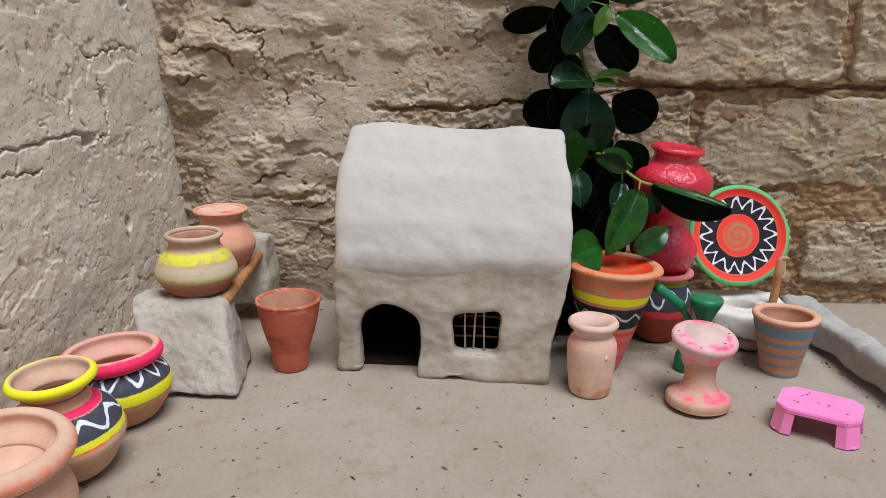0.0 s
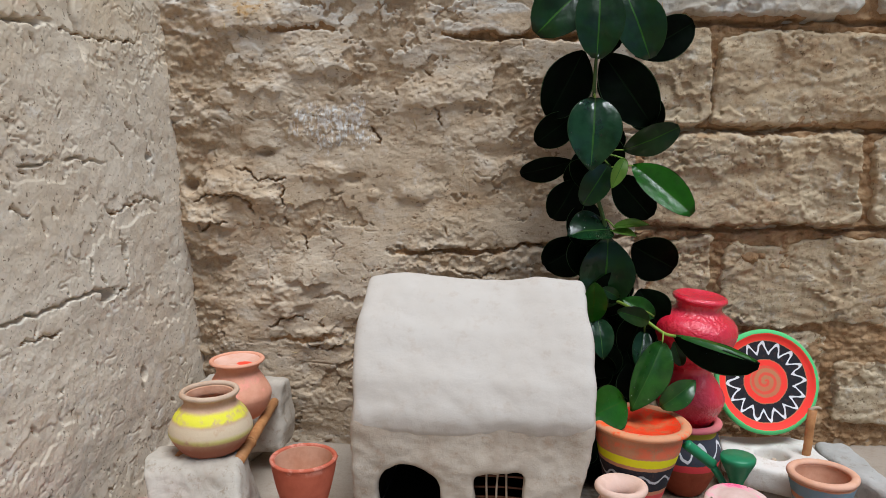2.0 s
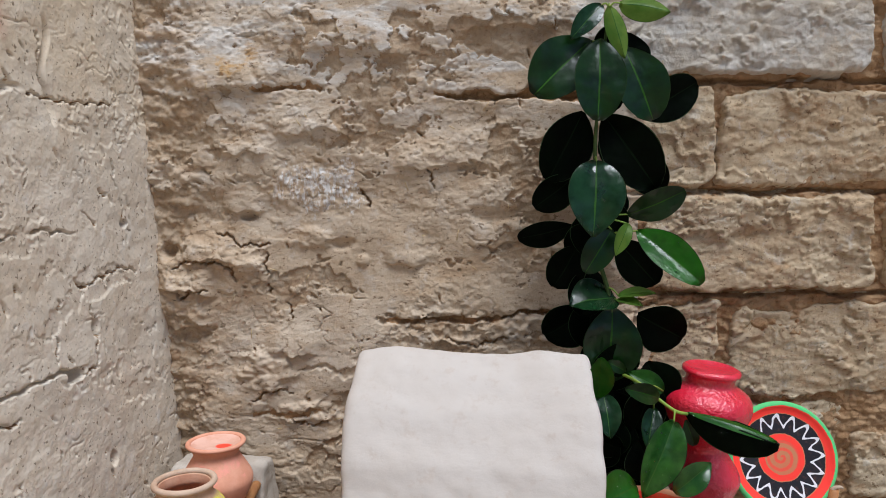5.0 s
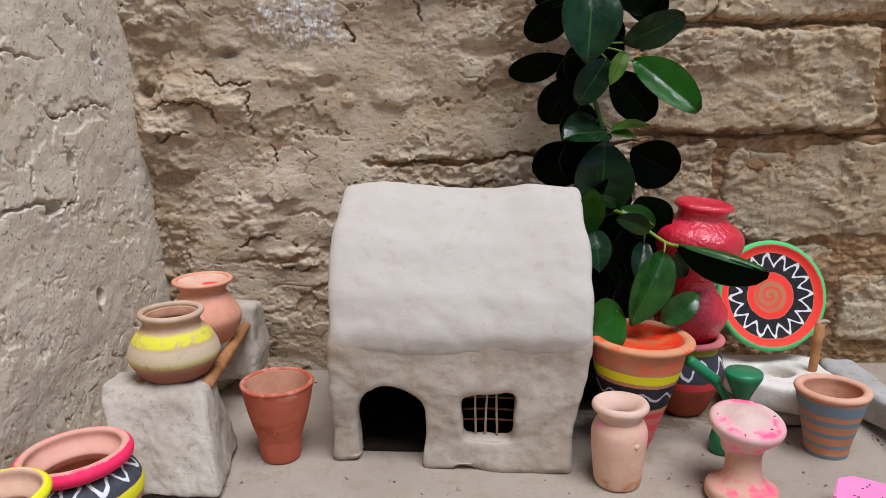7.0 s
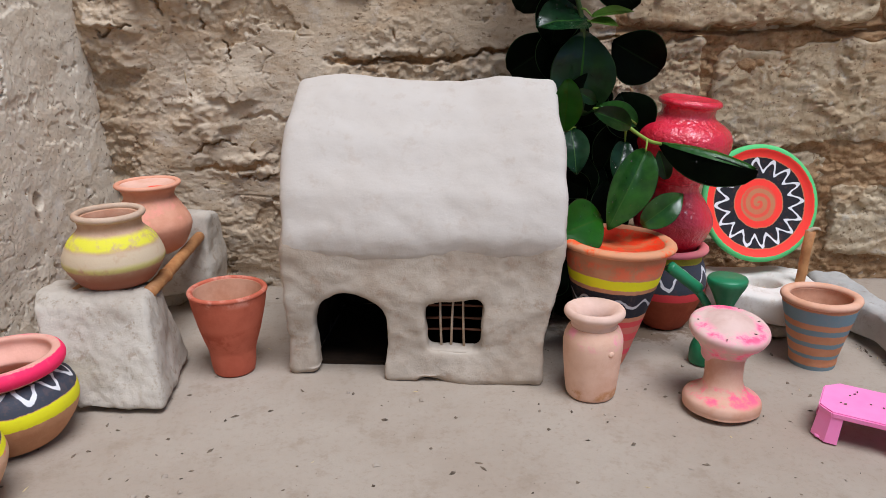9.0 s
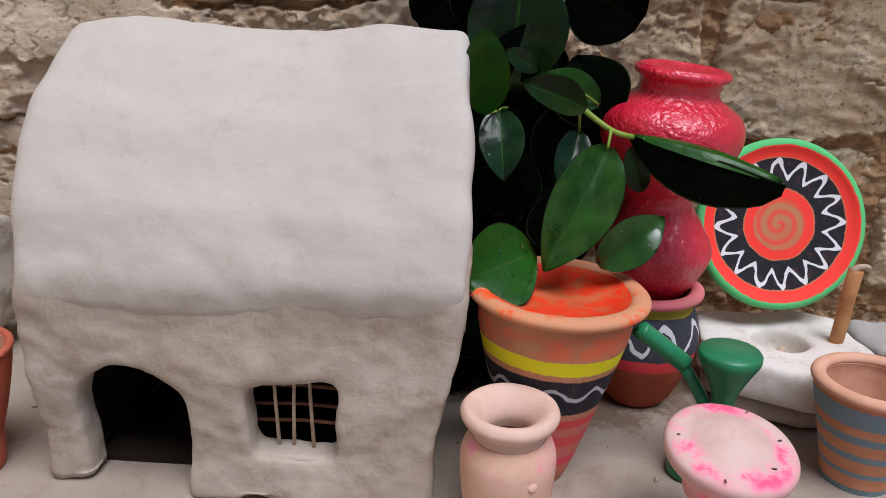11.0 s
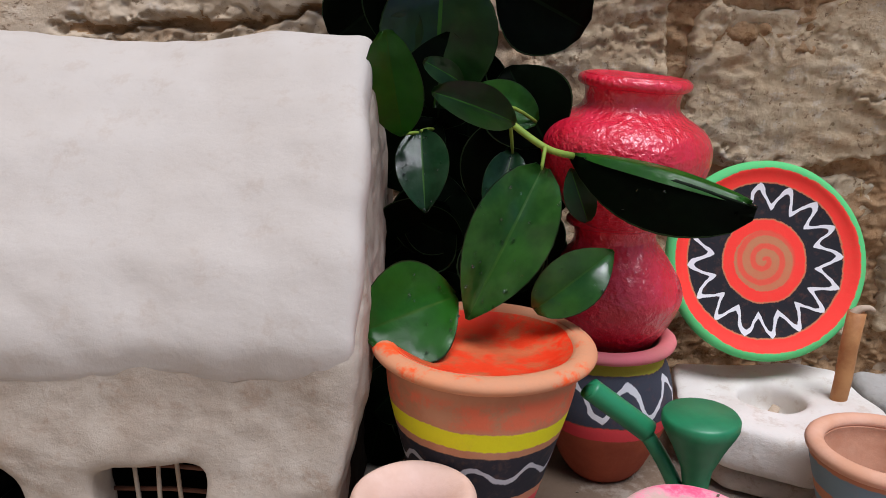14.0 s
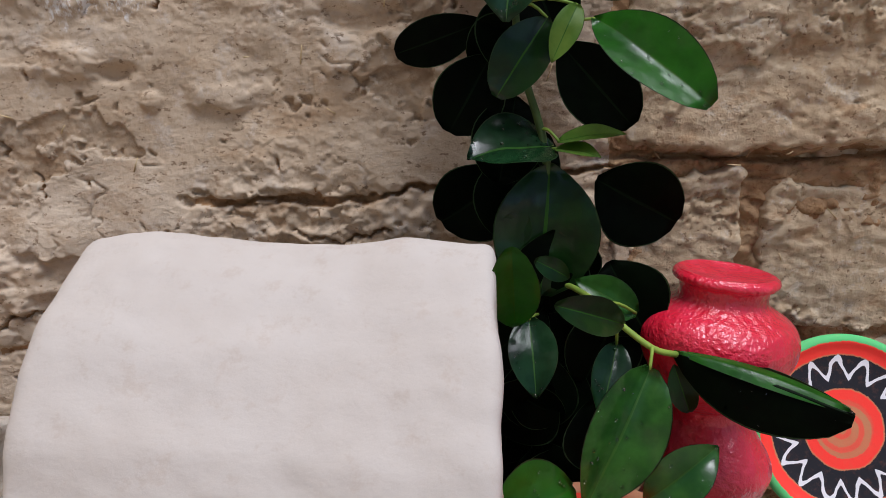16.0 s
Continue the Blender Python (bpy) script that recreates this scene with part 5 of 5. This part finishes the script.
# ---- bricks of the back wall, and litter on the ground ----
def brick(x0, x1, z0, z1, material, proud=0.0, seed=0.0):
    """One weathered mud brick: an uneven face with broken edges, set into the wall."""
    us, vs = steps(x0 - 0.008, x1 + 0.008, 0.0016), steps(z0 - 0.008, z1 + 0.008, 0.0016)
    cx, cz, hx, hz, r = (x0 + x1) / 2, (z0 + z1) / 2, (x1 - x0) / 2 + 0.0025, (z1 - z0) / 2 + 0.0025, 0.012

    def face(x, z):
        wx = x + 0.009 * nz(x * 13, seed, z * 13) + 0.006 * nz(x * 45, seed + 4, z * 45) + 0.0025 * nz(x * 160, seed, z * 160)
        wz = z + 0.008 * nz(x * 11, seed + 9, z * 13) + 0.006 * nz(x * 42, seed + 7, z * 45) + 0.0025 * nz(x * 160, seed + 5, z * 160)
        qx, qz = abs(wx - cx) - hx + r, abs(wz - cz) - hz + r
        d = r - math.hypot(max(qx, 0), max(qz, 0)) - min(max(qx, qz), 0)
        up = sstep(-0.003, 0.006, d) * 0.024 - 0.010 + 0.003 * nz(x * 16, seed, z * 26) + 0.0016 * nz(x * 60, seed, z * 100) + 0.0008 * nz(x * 170, seed, z * 200) - 0.0038 * sstep(-0.01, 0.03, broken(x, z, seed, 0.12)) - 0.0016 * sstep(-0.01, 0.02, broken(x * 1.7, z * 1.5, seed + 30, 0.1)) * (1 + 0.5 * nz(x * 70, seed, z * 90))
        return (x, north_y(z) + 0.019 - up - proud, z)

    me = flaked(lattice(us, vs, face), us, vs, 1, 1.0, int(100 + seed * 7), 0.0008, 0.0035, lambda u, v: 0.1 + 0 * u)
    me.materials.append(material)
    ob = new("brick", me)
    ob.parent = wall_north
    return ob


for i, (x0, x1, z0, z1, m, proud) in enumerate((
        (0.150, 0.484, 0.557, 0.676, LIMED, 0.004), (0.496, 0.740, 0.556, 0.672, LIMED, 0.002),
        (0.215, 0.307, 0.428, 0.543, BRICK, 0.000), (0.316, 0.560, 0.428, 0.538, BRICK, 0.002), (0.572, 0.810, 0.430, 0.540, BRICK, 0.0),
        (0.232, 0.500, 0.304, 0.416, BRICK, 0.004), (0.516, 0.760, 0.306, 0.414, BRICK, 0.0),
        (0.215, 0.326, 0.176, 0.286, BRICK, -0.004), (0.338, 0.610, 0.170, 0.284, BRICK, -0.005), (0.622, 0.860, 0.172, 0.284, BRICK, -0.004),
        (0.240, 0.485, 0.040, 0.158, BRICK, -0.007), (0.496, 0.735, 0.036, 0.122, BRICK, -0.005),
        (0.230, 0.430, 0.690, 0.800, LIMED, 0.002), (0.442, 0.680, 0.688, 0.800, BRICK, 0.001))):
    brick(x0, x1, z0, z1, m, proud, 10.3 + 3.1 * i)


def chips(name, count, material, size, flat, label, seed):
    """Many small bits strewn over the yard, as one object."""
    rnd = random.Random(seed)
    verts, faces = [], []
    for _ in range(count):
        x, y = rnd.uniform(-0.33, 0.44), rnd.uniform(0.30, 0.70) if rnd.random() < 0.85 else rnd.uniform(0.70, 0.93)
        if rnd.random() < 0.16:
            y = rnd.uniform(0.45, 0.86)
            x = 0.449 + (0.80 - y) * 0.08 - rnd.uniform(0.0, 0.009)
        s, l, a = size[0] + (size[1] - size[0]) * rnd.random() ** 2, rnd.uniform(*flat), rnd.uniform(0, 6.3)
        m = Matrix.Translation((x, y, rise(x, y) + s * 0.15)) @ Euler((rnd.uniform(-0.3, 0.3), rnd.uniform(-0.3, 0.3), a)).to_matrix().to_4x4()
        k = len(verts)
        for px, py, pz in ((-l, 0, 0), (l, 0.1, 0), (0.1 * l, 1, 0), (-0.1 * l, -1, 0), (0, 0, 0.7), (0, 0, -0.7)):
            verts.append(tuple(m @ Vector((px * s * rnd.uniform(0.7, 1.2), py * s * rnd.uniform(0.5, 1.2), pz * s))))
        faces += [(k + i, k + j, k + e) for i, j in ((0, 3), (3, 1), (1, 2), (2, 0)) for e in (4,)] + [(k + j, k + i, k + 5) for i, j in ((0, 3), (3, 1), (1, 2), (2, 0))]
    me = bpy.data.meshes.new(name)
    me.from_pydata(verts, [], faces)
    me.materials.append(material)
    return tagged(new(name, me), label, "litter", kind="stuff")


chips("dark_litter", 560, DEBRIS, (0.0004, 0.0021), (0.8, 2.4), "tiny dark chips strewn on the mud floor", 5)
chips("straw_litter", 40, STRAW, (0.0005, 0.0009), (3.0, 9.0), "short bits of straw on the mud floor", 6)


def wall_straws():
    """Stalks that stick out of the plaster and the joints."""
    rnd = random.Random(31)
    bm = bmesh.new()
    spots = [(0.008, 0.372, 1.4, 0.013), (0.262, 0.300, -0.9, 0.020), (0.278, 0.403, 1.2, 0.016), (0.330, 0.300, 1.3, 0.008), (0.400, 0.470, 1.5, 0.006), (-0.052, 0.43, 1.9, 0.012), (0.05, 0.535, 1.3, 0.008)]
    spots += [(rnd.uniform(-0.3, 0.6), rnd.uniform(0.12, 0.65), rnd.uniform(0, 3.1), rnd.uniform(0.004, 0.012)) for _ in range(60)]
    for x, z, a, l in spots:
        y = north_y(z) - north_relief(x, z) - 0.0015 - (0.004 if x > 0.22 else 0)
        d = Vector((math.cos(a), -0.25, math.sin(a))) * l / 2
        one = tube([Vector((x, y, z)) - d, Vector((x, y - 0.0008, z)), Vector((x, y, z)) + d], 0.0006, 0.0004, 5)
        me = bpy.data.meshes.new("stalk")
        one.to_mesh(me)
        one.free()
        bm.from_mesh(me)
        bpy.data.meshes.remove(me)
    tagged(part("wall_straw", bm, STRAW, None, "short straws stuck in the mud plaster"), category="straw", kind="stuff")


wall_straws()
chips("clods", 60, GROUND, (0.0012, 0.0030), (0.8, 1.5), "small clods of mud on the yard floor", 9)


def husks():
    """Small dark husks that lie on the toys."""
    rnd = random.Random(8)
    bm = bmesh.new()
    spots = [table.matrix_world @ Vector((rnd.uniform(-0.022, 0.024), rnd.uniform(-0.018, 0.018), 0.0260)) for _ in range(9)]
    tilt = stand.matrix_world @ pose(0.0039, 0.0125, 0.0518, 9, 2, 0)
    spots += [tilt @ Vector((r * math.cos(a), r * math.sin(a), 0.0212 + 0.0050 * max(0.0, 1 - r / 0.022))) for r, a in ((0.026, 3.0), (0.024, 0.1), (0.022, -0.9), (0.027, 1.0), (0.012, 2.2), (0.029, -2.0))]
    for c in spots:
        m = Matrix.Translation(c) @ Euler((0, 0, rnd.uniform(0, 3.1))).to_matrix().to_4x4() @ Matrix.Diagonal((rnd.uniform(0.0009, 0.0018), rnd.uniform(0.0004, 0.0007), 0.0005, 1))
        bmesh.ops.create_icosphere(bm, subdivisions=1, radius=1.0, matrix=m)
    tagged(part("seed_husk", bm, DEBRIS, None, "tiny dark husks lying on the toys"), category="litter", kind="stuff")


bpy.context.view_layer.update()
husks()
